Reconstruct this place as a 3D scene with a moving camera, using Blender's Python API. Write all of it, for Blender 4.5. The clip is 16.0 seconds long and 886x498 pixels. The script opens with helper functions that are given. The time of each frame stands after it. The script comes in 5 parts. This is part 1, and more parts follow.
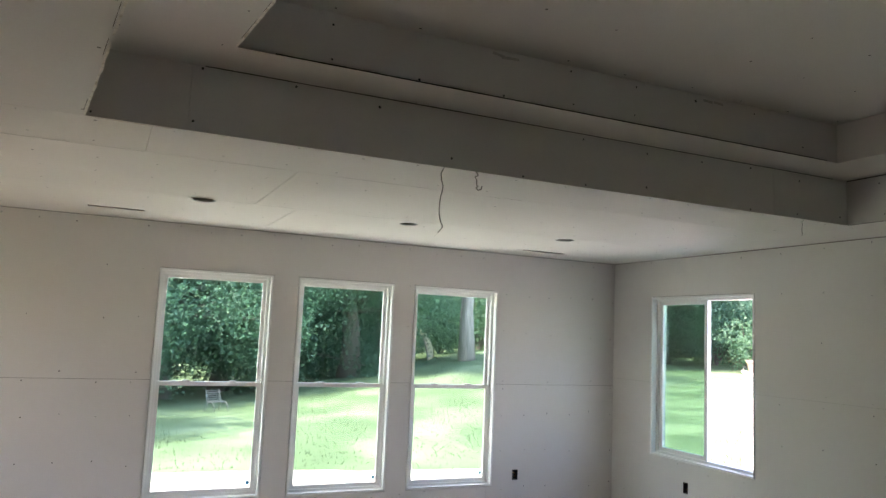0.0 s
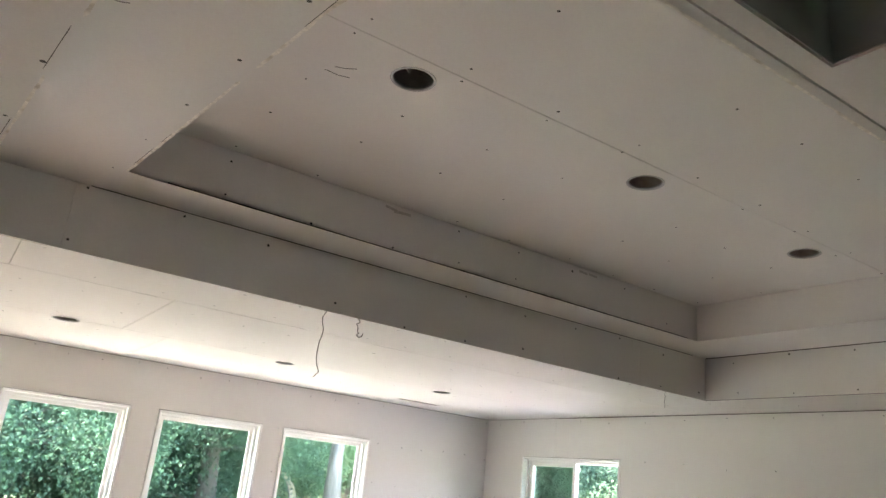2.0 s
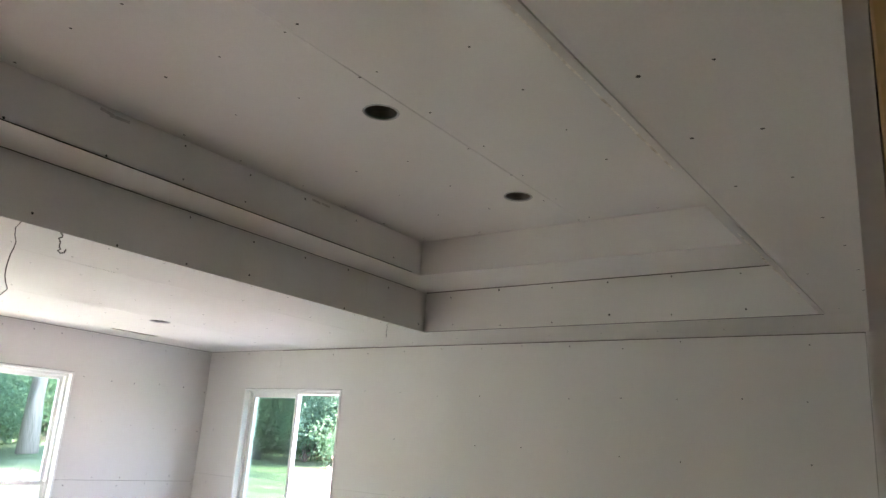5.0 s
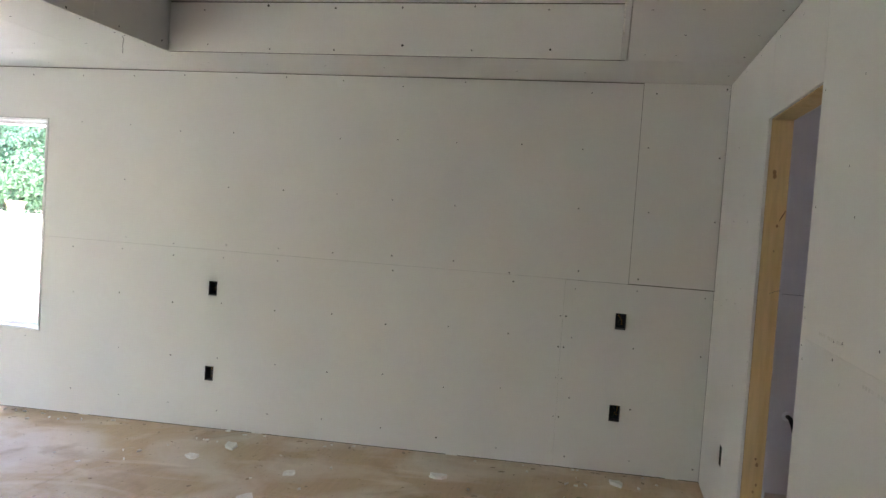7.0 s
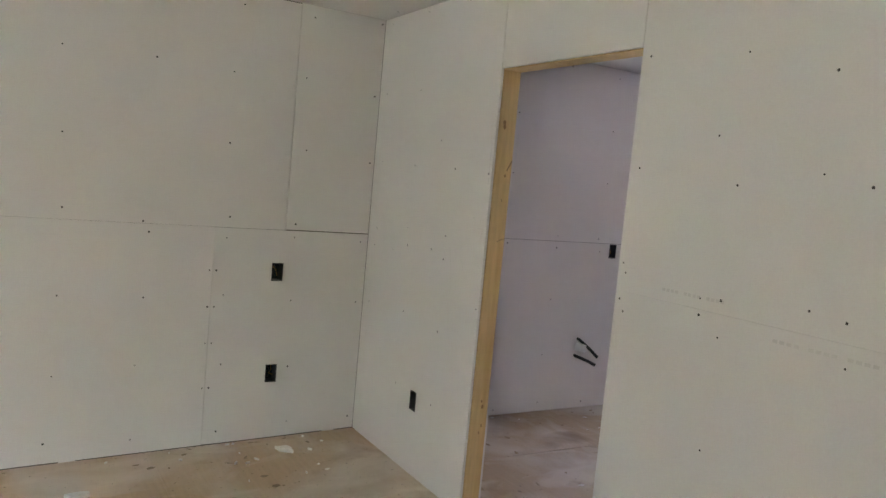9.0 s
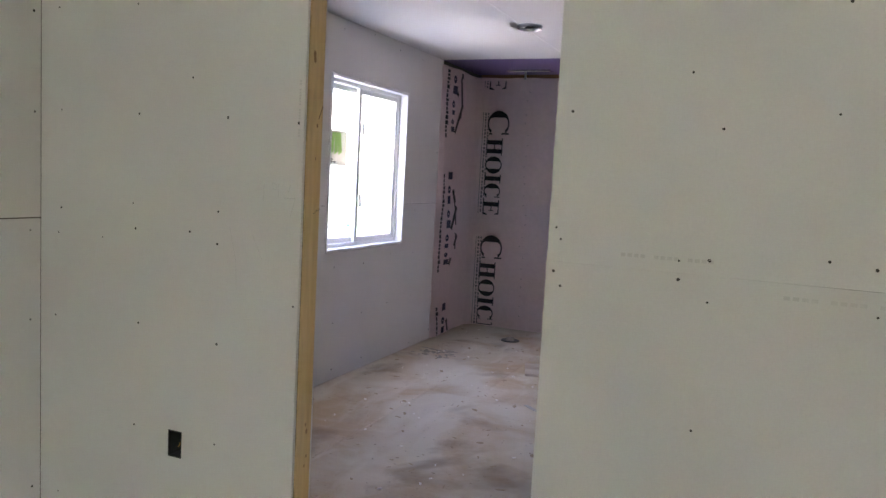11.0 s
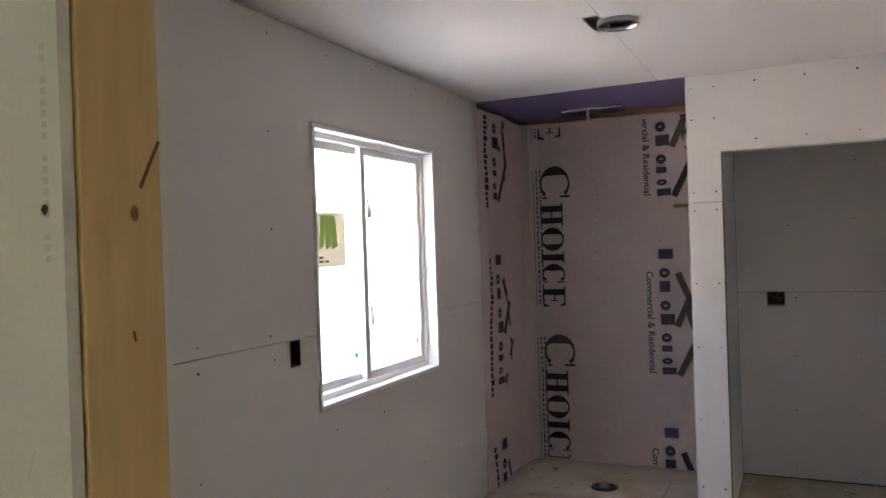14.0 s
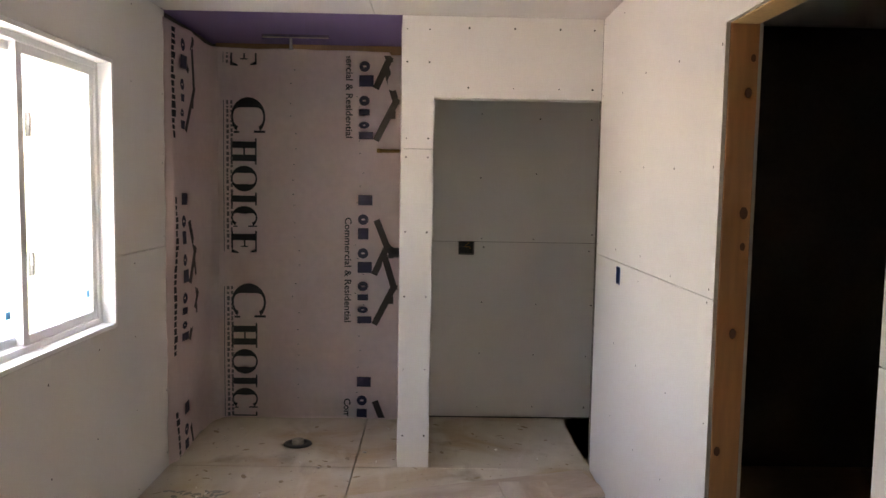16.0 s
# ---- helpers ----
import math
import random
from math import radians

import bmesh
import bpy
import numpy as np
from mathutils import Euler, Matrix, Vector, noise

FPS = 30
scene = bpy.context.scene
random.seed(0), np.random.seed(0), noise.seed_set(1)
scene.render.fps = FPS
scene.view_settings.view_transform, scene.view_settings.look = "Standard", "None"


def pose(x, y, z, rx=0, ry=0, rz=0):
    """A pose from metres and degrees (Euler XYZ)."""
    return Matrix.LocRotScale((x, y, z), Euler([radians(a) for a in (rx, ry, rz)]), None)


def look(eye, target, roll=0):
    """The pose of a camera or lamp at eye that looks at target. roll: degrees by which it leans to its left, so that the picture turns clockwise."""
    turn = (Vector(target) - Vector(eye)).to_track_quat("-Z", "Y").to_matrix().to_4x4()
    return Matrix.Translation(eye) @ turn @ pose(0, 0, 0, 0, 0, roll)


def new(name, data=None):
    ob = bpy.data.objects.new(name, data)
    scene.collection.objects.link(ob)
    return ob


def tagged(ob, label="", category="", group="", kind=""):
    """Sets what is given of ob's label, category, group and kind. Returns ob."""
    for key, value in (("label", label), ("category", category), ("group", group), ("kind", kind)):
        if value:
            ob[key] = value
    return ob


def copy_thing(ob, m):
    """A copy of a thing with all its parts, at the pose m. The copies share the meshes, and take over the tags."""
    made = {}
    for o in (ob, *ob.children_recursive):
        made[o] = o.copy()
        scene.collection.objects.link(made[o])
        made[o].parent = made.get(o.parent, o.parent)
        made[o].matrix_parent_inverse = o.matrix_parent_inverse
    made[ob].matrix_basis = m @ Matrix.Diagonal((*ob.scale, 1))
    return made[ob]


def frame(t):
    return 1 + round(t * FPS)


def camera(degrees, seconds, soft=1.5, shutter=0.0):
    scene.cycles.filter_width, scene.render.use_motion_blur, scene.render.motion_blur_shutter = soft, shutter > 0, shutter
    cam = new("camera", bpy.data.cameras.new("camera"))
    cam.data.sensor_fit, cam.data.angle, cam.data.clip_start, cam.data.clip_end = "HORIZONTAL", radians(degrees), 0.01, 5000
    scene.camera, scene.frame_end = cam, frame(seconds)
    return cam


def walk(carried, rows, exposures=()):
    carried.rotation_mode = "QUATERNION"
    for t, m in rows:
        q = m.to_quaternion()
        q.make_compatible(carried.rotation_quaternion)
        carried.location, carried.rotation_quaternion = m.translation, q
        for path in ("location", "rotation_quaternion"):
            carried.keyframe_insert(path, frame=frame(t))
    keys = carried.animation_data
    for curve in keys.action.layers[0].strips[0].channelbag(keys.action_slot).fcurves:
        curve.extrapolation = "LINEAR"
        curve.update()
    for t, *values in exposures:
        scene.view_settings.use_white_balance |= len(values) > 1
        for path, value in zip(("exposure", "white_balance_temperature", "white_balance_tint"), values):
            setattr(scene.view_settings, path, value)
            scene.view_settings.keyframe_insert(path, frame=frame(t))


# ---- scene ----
cam = camera(61.4, 16.0)
PATH = [
    (0, (-5.192, -0.03, 1.589), (-4.37, 1.78, 1.814), 2.5),
    (0.5, (-5.183, -0.043, 1.615), (-4.362, 1.742, 1.985), 3.3),
    (1, (-5.195, -0.044, 1.618), (-4.318, 1.694, 2.079), 4.3),
    (1.5, (-5.191, -0.046, 1.636), (-4.256, 1.637, 2.175), 5.4),
    (2, (-5.195, -0.053, 1.625), (-4.17, 1.55, 2.241), 6.2),
    (2.5, (-5.191, -0.046, 1.63), (-4.093, 1.474, 2.326), 6.4),
    (3, (-5.189, -0.061, 1.612), (-4.038, 1.375, 2.394), 6.8),
    (3.2, (-5.182, -0.06, 1.61), (-3.993, 1.336, 2.409), 6.8),
    (5.3, (-5.095, -0.037, 1.567), (-3.476, 1.065, 1.978), 3.3),
    (5.5, (-5.07, 0.012, 1.585), (-3.413, 1.086, 1.903), 2.8),
    (6, (-5.021, 0.148, 1.546), (-3.242, 1.057, 1.647), 3.5),
    (6.5, (-4.912, 0.334, 1.508), (-3.031, 1.014, 1.5), 4.1),
    (7, (-4.802, 0.653, 1.526), (-2.851, 1.083, 1.441), 3.9),
    (7.5, (-4.766, 0.966, 1.535), (-2.774, 1.057, 1.383), 2.9),
    (8, (-4.617, 1.32, 1.492), (-2.658, 0.952, 1.329), 3.8),
    (8.2, (-4.528, 1.435, 1.515), (-2.608, 0.902, 1.354), 4.3),
    (10.3, (-3.143, 2.297, 1.529), (-1.973, 0.688, 1.33), 4.8),
    (10.5, (-3.020, 2.268, 1.505), (-1.981, 0.570, 1.310), 4.5),
    (11, (-2.684, 2.116, 1.437), (-1.897, 0.287, 1.245), 3.1),
    (11.5, (-2.436, 1.866, 1.466), (-1.752, -0.001, 1.254), 2.0),
    (12, (-2.232, 1.566, 1.496), (-1.633, -0.327, 1.262), 1.6),
    (12.5, (-2.121, 1.161, 1.507), (-1.518, -0.73, 1.258), 1.2),
    (13, (-1.958, 0.839, 1.521), (-1.273, -1.028, 1.312), 0.3),
    (13.5, (-1.851, 0.61, 1.538), (-1.107, -1.241, 1.39), -0.7),
    (14, (-1.802, 0.429, 1.547), (-0.944, -1.377, 1.542), -1.9),
    (14.5, (-1.759, 0.304, 1.55), (-0.929, -1.515, 1.512), -1.6),
    (15, (-1.729, 0.176, 1.524), (-1.111, -1.723, 1.418), 0.2),
    (15.5, (-1.57, 0.134, 1.543), (-1.346, -1.849, 1.406), 1.0),
    (16, (-1.44, 0.128, 1.537), (-1.47, -1.865, 1.375), 1.0),
]
EXPOSURES = [(0.0, 3.28, 7200, 33), (1.5, 4.15, 7300, 40), (3.0, 4.55, 7400, 41), (5.5, 4.25, 7050, 40), (6.5, 4.26, 7100, 39), (7.1, 4.64, 7050, 40), (8.0, 5.05, 7300, 41), (10.5, 4.86, 7100, 38), (12.5, 4.84, 7050, 36), (13.5, 4.74, 7500, 34.5), (14.5, 4.43, 9100, 34), (16.0, 4.80, 9600, 33)]
walk(cam, [(t, look(eye, target, roll)) for t, eye, target, roll in PATH], EXPOSURES)

# ---- daylight ----
SUN_EL, SUN_AZ = radians(58), radians(280)      # high sun beside the house, azimuth clockwise from +y
world = bpy.data.worlds.new("sky")
scene.world = world
world.use_nodes = True
wn = world.node_tree.nodes
sky = wn.new("ShaderNodeTexSky")
sky.sky_type, sky.sun_disc = "NISHITA", False
sky.sun_elevation, sky.sun_rotation = SUN_EL, SUN_AZ
sky.air_density, sky.dust_density = 1.0, 1.5
world.node_tree.links.new(sky.outputs[0], wn["Background"].inputs[0])
wn["Background"].inputs[1].default_value = 0.2
sun_data = bpy.data.lights.new("sun", "SUN")
sun_data.energy, sun_data.angle, sun_data.color = 2.6, radians(0.5), (1.0, 0.96, 0.89)
sun = new("sun", sun_data)
toward = Vector((math.sin(SUN_AZ) * math.cos(SUN_EL), math.cos(SUN_AZ) * math.cos(SUN_EL), math.sin(SUN_EL)))
sun.matrix_world = look(toward * 50, (0, 0, 0))


# ---- materials ----
def material(name, color, rough=0.7, vary=0.08, grain=60.0, blotch=2.0, bump=0.1, second=None, metal=0.0, mix=(0.45, 0.7), stretch=(1, 1, 1), per_piece=0.0):
    """Principled surface: fine grain and broad blotches over the base colour; second: a stain colour; per_piece: change of value between pieces."""
    m = bpy.data.materials.new(name)
    m.use_nodes = True
    n, l = m.node_tree.nodes, m.node_tree.links
    b = n["Principled BSDF"]
    b.inputs["Roughness"].default_value, b.inputs["Metallic"].default_value = rough, metal
    co = n.new("ShaderNodeTexCoord")
    mp = n.new("ShaderNodeMapping")
    mp.inputs["Scale"].default_value = stretch
    l.new(co.outputs["Object"], mp.inputs[0])
    fine, broad = n.new("ShaderNodeTexNoise"), n.new("ShaderNodeTexNoise")
    fine.inputs["Scale"].default_value, fine.inputs["Detail"].default_value = grain, 4
    broad.inputs["Scale"].default_value, broad.inputs["Detail"].default_value = blotch, 6
    l.new(mp.outputs[0], fine.inputs[0])
    l.new(mp.outputs[0], broad.inputs[0])
    rgb = n.new("ShaderNodeRGB")
    rgb.outputs[0].default_value = (*color, 1)
    out = rgb.outputs[0]
    if second:
        ramp = n.new("ShaderNodeMapRange")
        ramp.inputs[1].default_value, ramp.inputs[2].default_value = mix
        l.new(broad.outputs[0], ramp.inputs[0])
        mx = n.new("ShaderNodeMix")
        mx.data_type = "RGBA"
        mx.inputs[7].default_value = (*second, 1)
        l.new(ramp.outputs[0], mx.inputs[0])
        l.new(out, mx.inputs[6])
        out = mx.outputs[2]
    add = n.new("ShaderNodeMath")
    add.operation = "ADD"
    l.new(fine.outputs[0], add.inputs[0])
    l.new(broad.outputs[0], add.inputs[1])
    val = n.new("ShaderNodeMapRange")
    val.inputs[1].default_value, val.inputs[2].default_value = 0.6, 1.4
    val.inputs[3].default_value, val.inputs[4].default_value = 1 - vary, 1 + vary
    l.new(add.outputs[0], val.inputs[0])
    value = val.outputs[0]
    if per_piece:
        info = n.new("ShaderNodeObjectInfo")
        pr = n.new("ShaderNodeMapRange")
        pr.inputs[3].default_value, pr.inputs[4].default_value = 1 - per_piece, 1 + per_piece
        l.new(info.outputs["Random"], pr.inputs[0])
        mul = n.new("ShaderNodeMath")
        mul.operation = "MULTIPLY"
        l.new(value, mul.inputs[0])
        l.new(pr.outputs[0], mul.inputs[1])
        value = mul.outputs[0]
    hsv = n.new("ShaderNodeHueSaturation")
    l.new(out, hsv.inputs["Color"])
    l.new(value, hsv.inputs["Value"])
    l.new(hsv.outputs[0], b.inputs["Base Color"])
    if bump:
        bp = n.new("ShaderNodeBump")
        bp.inputs["Strength"].default_value, bp.inputs["Distance"].default_value = bump, 0.004
        l.new(add.outputs[0], bp.inputs["Height"])
        l.new(bp.outputs[0], b.inputs["Normal"])
    return m


def glass_material(name, tint, gloss=0.06):
    """A thin window pane: clear tinted light through, a weak mirror on top."""
    m = bpy.data.materials.new(name)
    m.use_nodes = True
    n, l = m.node_tree.nodes, m.node_tree.links
    n.remove(n["Principled BSDF"])
    clear, mirror, mx = n.new("ShaderNodeBsdfTransparent"), n.new("ShaderNodeBsdfGlossy"), n.new("ShaderNodeMixShader")
    clear.inputs[0].default_value = (*tint, 1)
    mirror.inputs["Roughness"].default_value = 0.01
    mx.inputs[0].default_value = gloss
    l.new(clear.outputs[0], mx.inputs[1])
    l.new(mirror.outputs[0], mx.inputs[2])
    l.new(mx.outputs[0], n["Material Output"].inputs[0])
    return m


def frosted_material(name):
    """Obscure bathroom glass: scatters the daylight from outside."""
    m = bpy.data.materials.new(name)
    m.use_nodes = True
    n, l = m.node_tree.nodes, m.node_tree.links
    n.remove(n["Principled BSDF"])
    through_it, mirror, mx = n.new("ShaderNodeBsdfTranslucent"), n.new("ShaderNodeBsdfGlossy"), n.new("ShaderNodeMixShader")
    through_it.inputs[0].default_value = (0.94, 0.94, 0.91, 1)
    mirror.inputs["Roughness"].default_value = 0.25
    mx.inputs[0].default_value = 0.04
    straight, haze = n.new("ShaderNodeBsdfTransparent"), n.new("ShaderNodeMixShader")
    straight.inputs[0].default_value = (0.92, 0.94, 0.92, 1)
    haze.inputs[0].default_value = 0.72
    l.new(through_it.outputs[0], haze.inputs[1])
    l.new(straight.outputs[0], haze.inputs[2])
    l.new(haze.outputs[0], mx.inputs[1])
    l.new(mirror.outputs[0], mx.inputs[2])
    l.new(mx.outputs[0], n["Material Output"].inputs[0])
    return m


def floor_material(name, wood, dust, stain, dusty=(0.44, 0.60)):
    """Plywood subfloor: wood grain under smeared joint dust, with dark stains and trodden specks."""
    m = bpy.data.materials.new(name)
    m.use_nodes = True
    n, l = m.node_tree.nodes, m.node_tree.links
    b = n["Principled BSDF"]
    b.inputs["Roughness"].default_value = 0.72
    co = n.new("ShaderNodeTexCoord")

    def field(scale, detail, warp, low, high, stretch=(1, 1, 1), turn=0.0):
        mp, tex, mr = n.new("ShaderNodeMapping"), n.new("ShaderNodeTexNoise"), n.new("ShaderNodeMapRange")
        mp.inputs["Scale"].default_value, mp.inputs["Rotation"].default_value = stretch, (0, 0, turn)
        tex.inputs["Scale"].default_value, tex.inputs["Detail"].default_value, tex.inputs["Distortion"].default_value = scale, detail, warp
        mr.inputs[1].default_value, mr.inputs[2].default_value = low, high
        l.new(co.outputs["Object"], mp.inputs[0])
        l.new(mp.outputs[0], tex.inputs[0])
        l.new(tex.outputs[0], mr.inputs[0])
        return mr.outputs[0]

    def times(a, f):
        k = n.new("ShaderNodeMath")
        k.operation = "MULTIPLY"
        l.new(a, k.inputs[0])
        if isinstance(f, float):
            k.inputs[1].default_value = f
        else:
            l.new(f, k.inputs[1])
        return k.outputs[0]

    def over(base, color, mask):
        mx = n.new("ShaderNodeMix")
        mx.data_type = "RGBA"
        mx.inputs[7].default_value = (*color, 1)
        l.new(mask, mx.inputs[0])
        if isinstance(base, tuple):
            mx.inputs[6].default_value = (*base, 1)
        else:
            l.new(base, mx.inputs[6])
        return mx.outputs[2]

    grain = field(9, 5, 0.4, 0.35, 0.7, (0.5, 6, 1))
    out = over(wood, tuple(0.91 * c for c in wood), grain)
    out = over(out, dust, times(field(1.3, 9, 0.9, *dusty), 0.85))
    out = over(out, tuple(min(0.86, 1.14 * c) for c in dust), times(field(3.2, 7, 1.6, 0.53, 0.70, (1, 0.4, 1), 0.7), 0.45))
    out = over(out, stain, times(field(2.1, 8, 0.5, 0.57, 0.72), 0.7))
    out = over(out, tuple(0.5 * c for c in stain), times(field(38, 3, 0.2, 0.67, 0.76), 0.75))
    l.new(out, b.inputs["Base Color"])
    bp = n.new("ShaderNodeBump")
    bp.inputs["Strength"].default_value, bp.inputs["Distance"].default_value = 0.25, 0.004
    l.new(field(45, 6, 0.3, 0.2, 0.8), bp.inputs["Height"])
    l.new(bp.outputs[0], b.inputs["Normal"])
    return m


DRYWALL = material("drywall_paper", (0.685, 0.67, 0.645), 0.85, 0.045, 140, 1.6, 0.05, per_piece=0.015)
CEILING = material("ceiling_drywall_paper", (0.71, 0.695, 0.67), 0.85, 0.04, 140, 1.3, 0.05)
CAVITY_AND_SHADE = material("wall_cavity_and_shade", (0.10, 0.085, 0.07), 0.9, 0.2, 30, 3, 0.1)
PURPLE = material("purple_board", (0.20, 0.145, 0.31), 0.8, 0.06, 120, 2, 0.05)
PINE = material("pine_lumber", (0.64, 0.44, 0.22), 0.7, 0.16, 9, 1.2, 0.15, (0.42, 0.23, 0.08), mix=(0.55, 0.85), stretch=(7, 7, 0.7))
PINE_RED = material("fir_lumber", (0.66, 0.32, 0.155), 0.7, 0.16, 9, 1.2, 0.15, (0.42, 0.19, 0.08), mix=(0.55, 0.85), stretch=(7, 7, 0.7))
KNOT = material("wood_knot", (0.33, 0.18, 0.08), 0.7, 0.2, 80, 10, 0.1)
FLOOR = floor_material("dusty_subfloor", (0.60, 0.44, 0.29), (0.70, 0.61, 0.515), (0.36, 0.235, 0.14))
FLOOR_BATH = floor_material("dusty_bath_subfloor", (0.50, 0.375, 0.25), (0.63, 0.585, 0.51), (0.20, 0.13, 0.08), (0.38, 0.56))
PLANK = material("dusty_plank", (0.50, 0.40, 0.33), 0.85, 0.12, 14, 2, 0.2, (0.62, 0.55, 0.49), stretch=(1, 3, 3))
VINYL = material("white_vinyl", (0.82, 0.83, 0.82), 0.35, 0.02, 40, 2, 0.02)
GLASS = glass_material("window_glass", (0.72, 0.81, 0.765))
FROSTED = frosted_material("obscure_glass")
BLACK = material("black_plastic", (0.015, 0.016, 0.018), 0.5, 0.2, 60, 5, 0.05)
BLUE = material("blue_plastic", (0.03, 0.09, 0.25), 0.45, 0.1, 60, 5, 0.05)
BLUE_TAPE = material("blue_tape", (0.02, 0.16, 0.28), 0.6, 0.1, 60, 5, 0.05)
STEEL = material("galvanised_steel", (0.42, 0.43, 0.43), 0.4, 0.15, 50, 6, 0.1, metal=0.8)
TIN = material("duct_tin", (0.46, 0.48, 0.47), 0.5, 0.2, 20, 5, 0.1, (0.24, 0.25, 0.24), metal=0.5)
DARK_TIN_AND_SHADE = material("dark_can_metal_and_shade", (0.33, 0.295, 0.26), 0.45, 0.3, 25, 6, 0.1, metal=0.6)
COPPER_JACKET = material("brown_cable_jacket", (0.23, 0.10, 0.065), 0.5, 0.1, 60, 5, 0.05)
WIRE = material("grey_wire", (0.10, 0.09, 0.08), 0.6, 0.1, 60, 5, 0.05)
WRAP = material("house_wrap", (0.93, 0.79, 0.775), 0.5, 0.06, 25, 2.5, 0.3)
INK_BLACK = material("black_ink", (0.018, 0.017, 0.02), 0.6, 0.15, 80, 12, 0.0)
INK_NAVY = material("navy_ink", (0.024, 0.021, 0.06), 0.6, 0.15, 80, 12, 0.0)
INK_BROWN = material("brown_black_ink", (0.045, 0.032, 0.025), 0.6, 0.2, 60, 10, 0.0)
INK_GREY = material("grey_ink", (0.20, 0.18, 0.18), 0.6, 0.2, 60, 10, 0.0)
PENCIL = material("pencil_mark", (0.20, 0.19, 0.18), 0.8, 0.2, 60, 10, 0.0)
SCREW = material("screw_dimple", (0.035, 0.032, 0.03), 0.6, 0.3, 60, 10, 0.0)
KNOT_RED = material("fir_knot", (0.17, 0.07, 0.035), 0.7, 0.2, 80, 10, 0.1)
BRASS = material("brass", (0.50, 0.30, 0.10), 0.35, 0.15, 60, 8, 0.05, metal=0.9)
OUTER = material("outer_sheathing", (0.55, 0.53, 0.50), 0.8, 0.06, 40, 3, 0.1)


# ---- mesh helpers ----
def finish(bm, name, mat, parent=None, label="", smooth=False):
    mesh = bpy.data.meshes.new(name)
    bm.to_mesh(mesh)
    bm.free()
    mesh.materials.append(mat)
    if smooth:
        mesh.polygons.foreach_set("use_smooth", [True] * len(mesh.polygons))
    ob = new(name, mesh)
    if parent:
        ob.parent = parent
    return tagged(ob, label) if label else ob


def part(name, bm, mat, parent, label="", smooth=False):
    return finish(bm, name, mat, parent, label, smooth)


def holder(name, label, category, kind="", group="", m=None):
    ob = new(name)
    ob.empty_display_size = 0.1
    if m:
        ob.matrix_basis = m
    return tagged(ob, label, category, group, kind)


def box(bm, x0, x1, y0, y1, z0, z1, bevel=0.0):
    before = set(bm.verts)
    vs = [bm.verts.new((x, y, z)) for x in (x0, x1) for y in (y0, y1) for z in (z0, z1)]
    faces = [bm.faces.new([vs[i] for i in f]) for f in ((0, 1, 3, 2), (4, 6, 7, 5), (0, 4, 5, 1), (2, 3, 7, 6), (0, 2, 6, 4), (1, 5, 7, 3))]
    if bevel:
        edges = list({e for f in faces for e in f.edges})
        bmesh.ops.bevel(bm, geom=edges, offset=bevel, segments=2, affect="EDGES", profile=0.6)
    return [v for v in bm.verts if v not in before]


def tube(bm, points, r, sides=8, caps=True):
    rings = []
    for i, p in enumerate(points):
        p = Vector(p)
        d = (Vector(points[min(i + 1, len(points) - 1)]) - Vector(points[max(i - 1, 0)])).normalized()
        a = d.orthogonal().normalized() if i == 0 else (rings[-1][1] - d * rings[-1][1].dot(d)).normalized()
        b = d.cross(a)
        rr = r[i] if isinstance(r, (list, tuple)) else r
        rings.append(([bm.verts.new(p + rr * (math.cos(2 * math.pi * k / sides) * a + math.sin(2 * math.pi * k / sides) * b)) for k in range(sides)], a))
    for (r0, _), (r1, _) in zip(rings, rings[1:]):
        for k in range(sides):
            bm.faces.new((r0[k], r0[(k + 1) % sides], r1[(k + 1) % sides], r1[k]))
    if caps:
        bm.faces.new(rings[0][0][::-1])
        bm.faces.new(rings[-1][0])


def lathe(bm, profile, centre=(0, 0, 0), sides=28):
    """Turns a profile of (radius, height) round the z axis."""
    rings = [[bm.verts.new((centre[0] + r * math.cos(2 * math.pi * k / sides), centre[1] + r * math.sin(2 * math.pi * k / sides), centre[2] + z)) for k in range(sides)] for r, z in profile]
    for a, b in zip(rings, rings[1:]):
        for k in range(sides):
            bm.faces.new((a[k], a[(k + 1) % sides], b[(k + 1) % sides], b[k]))
    return rings


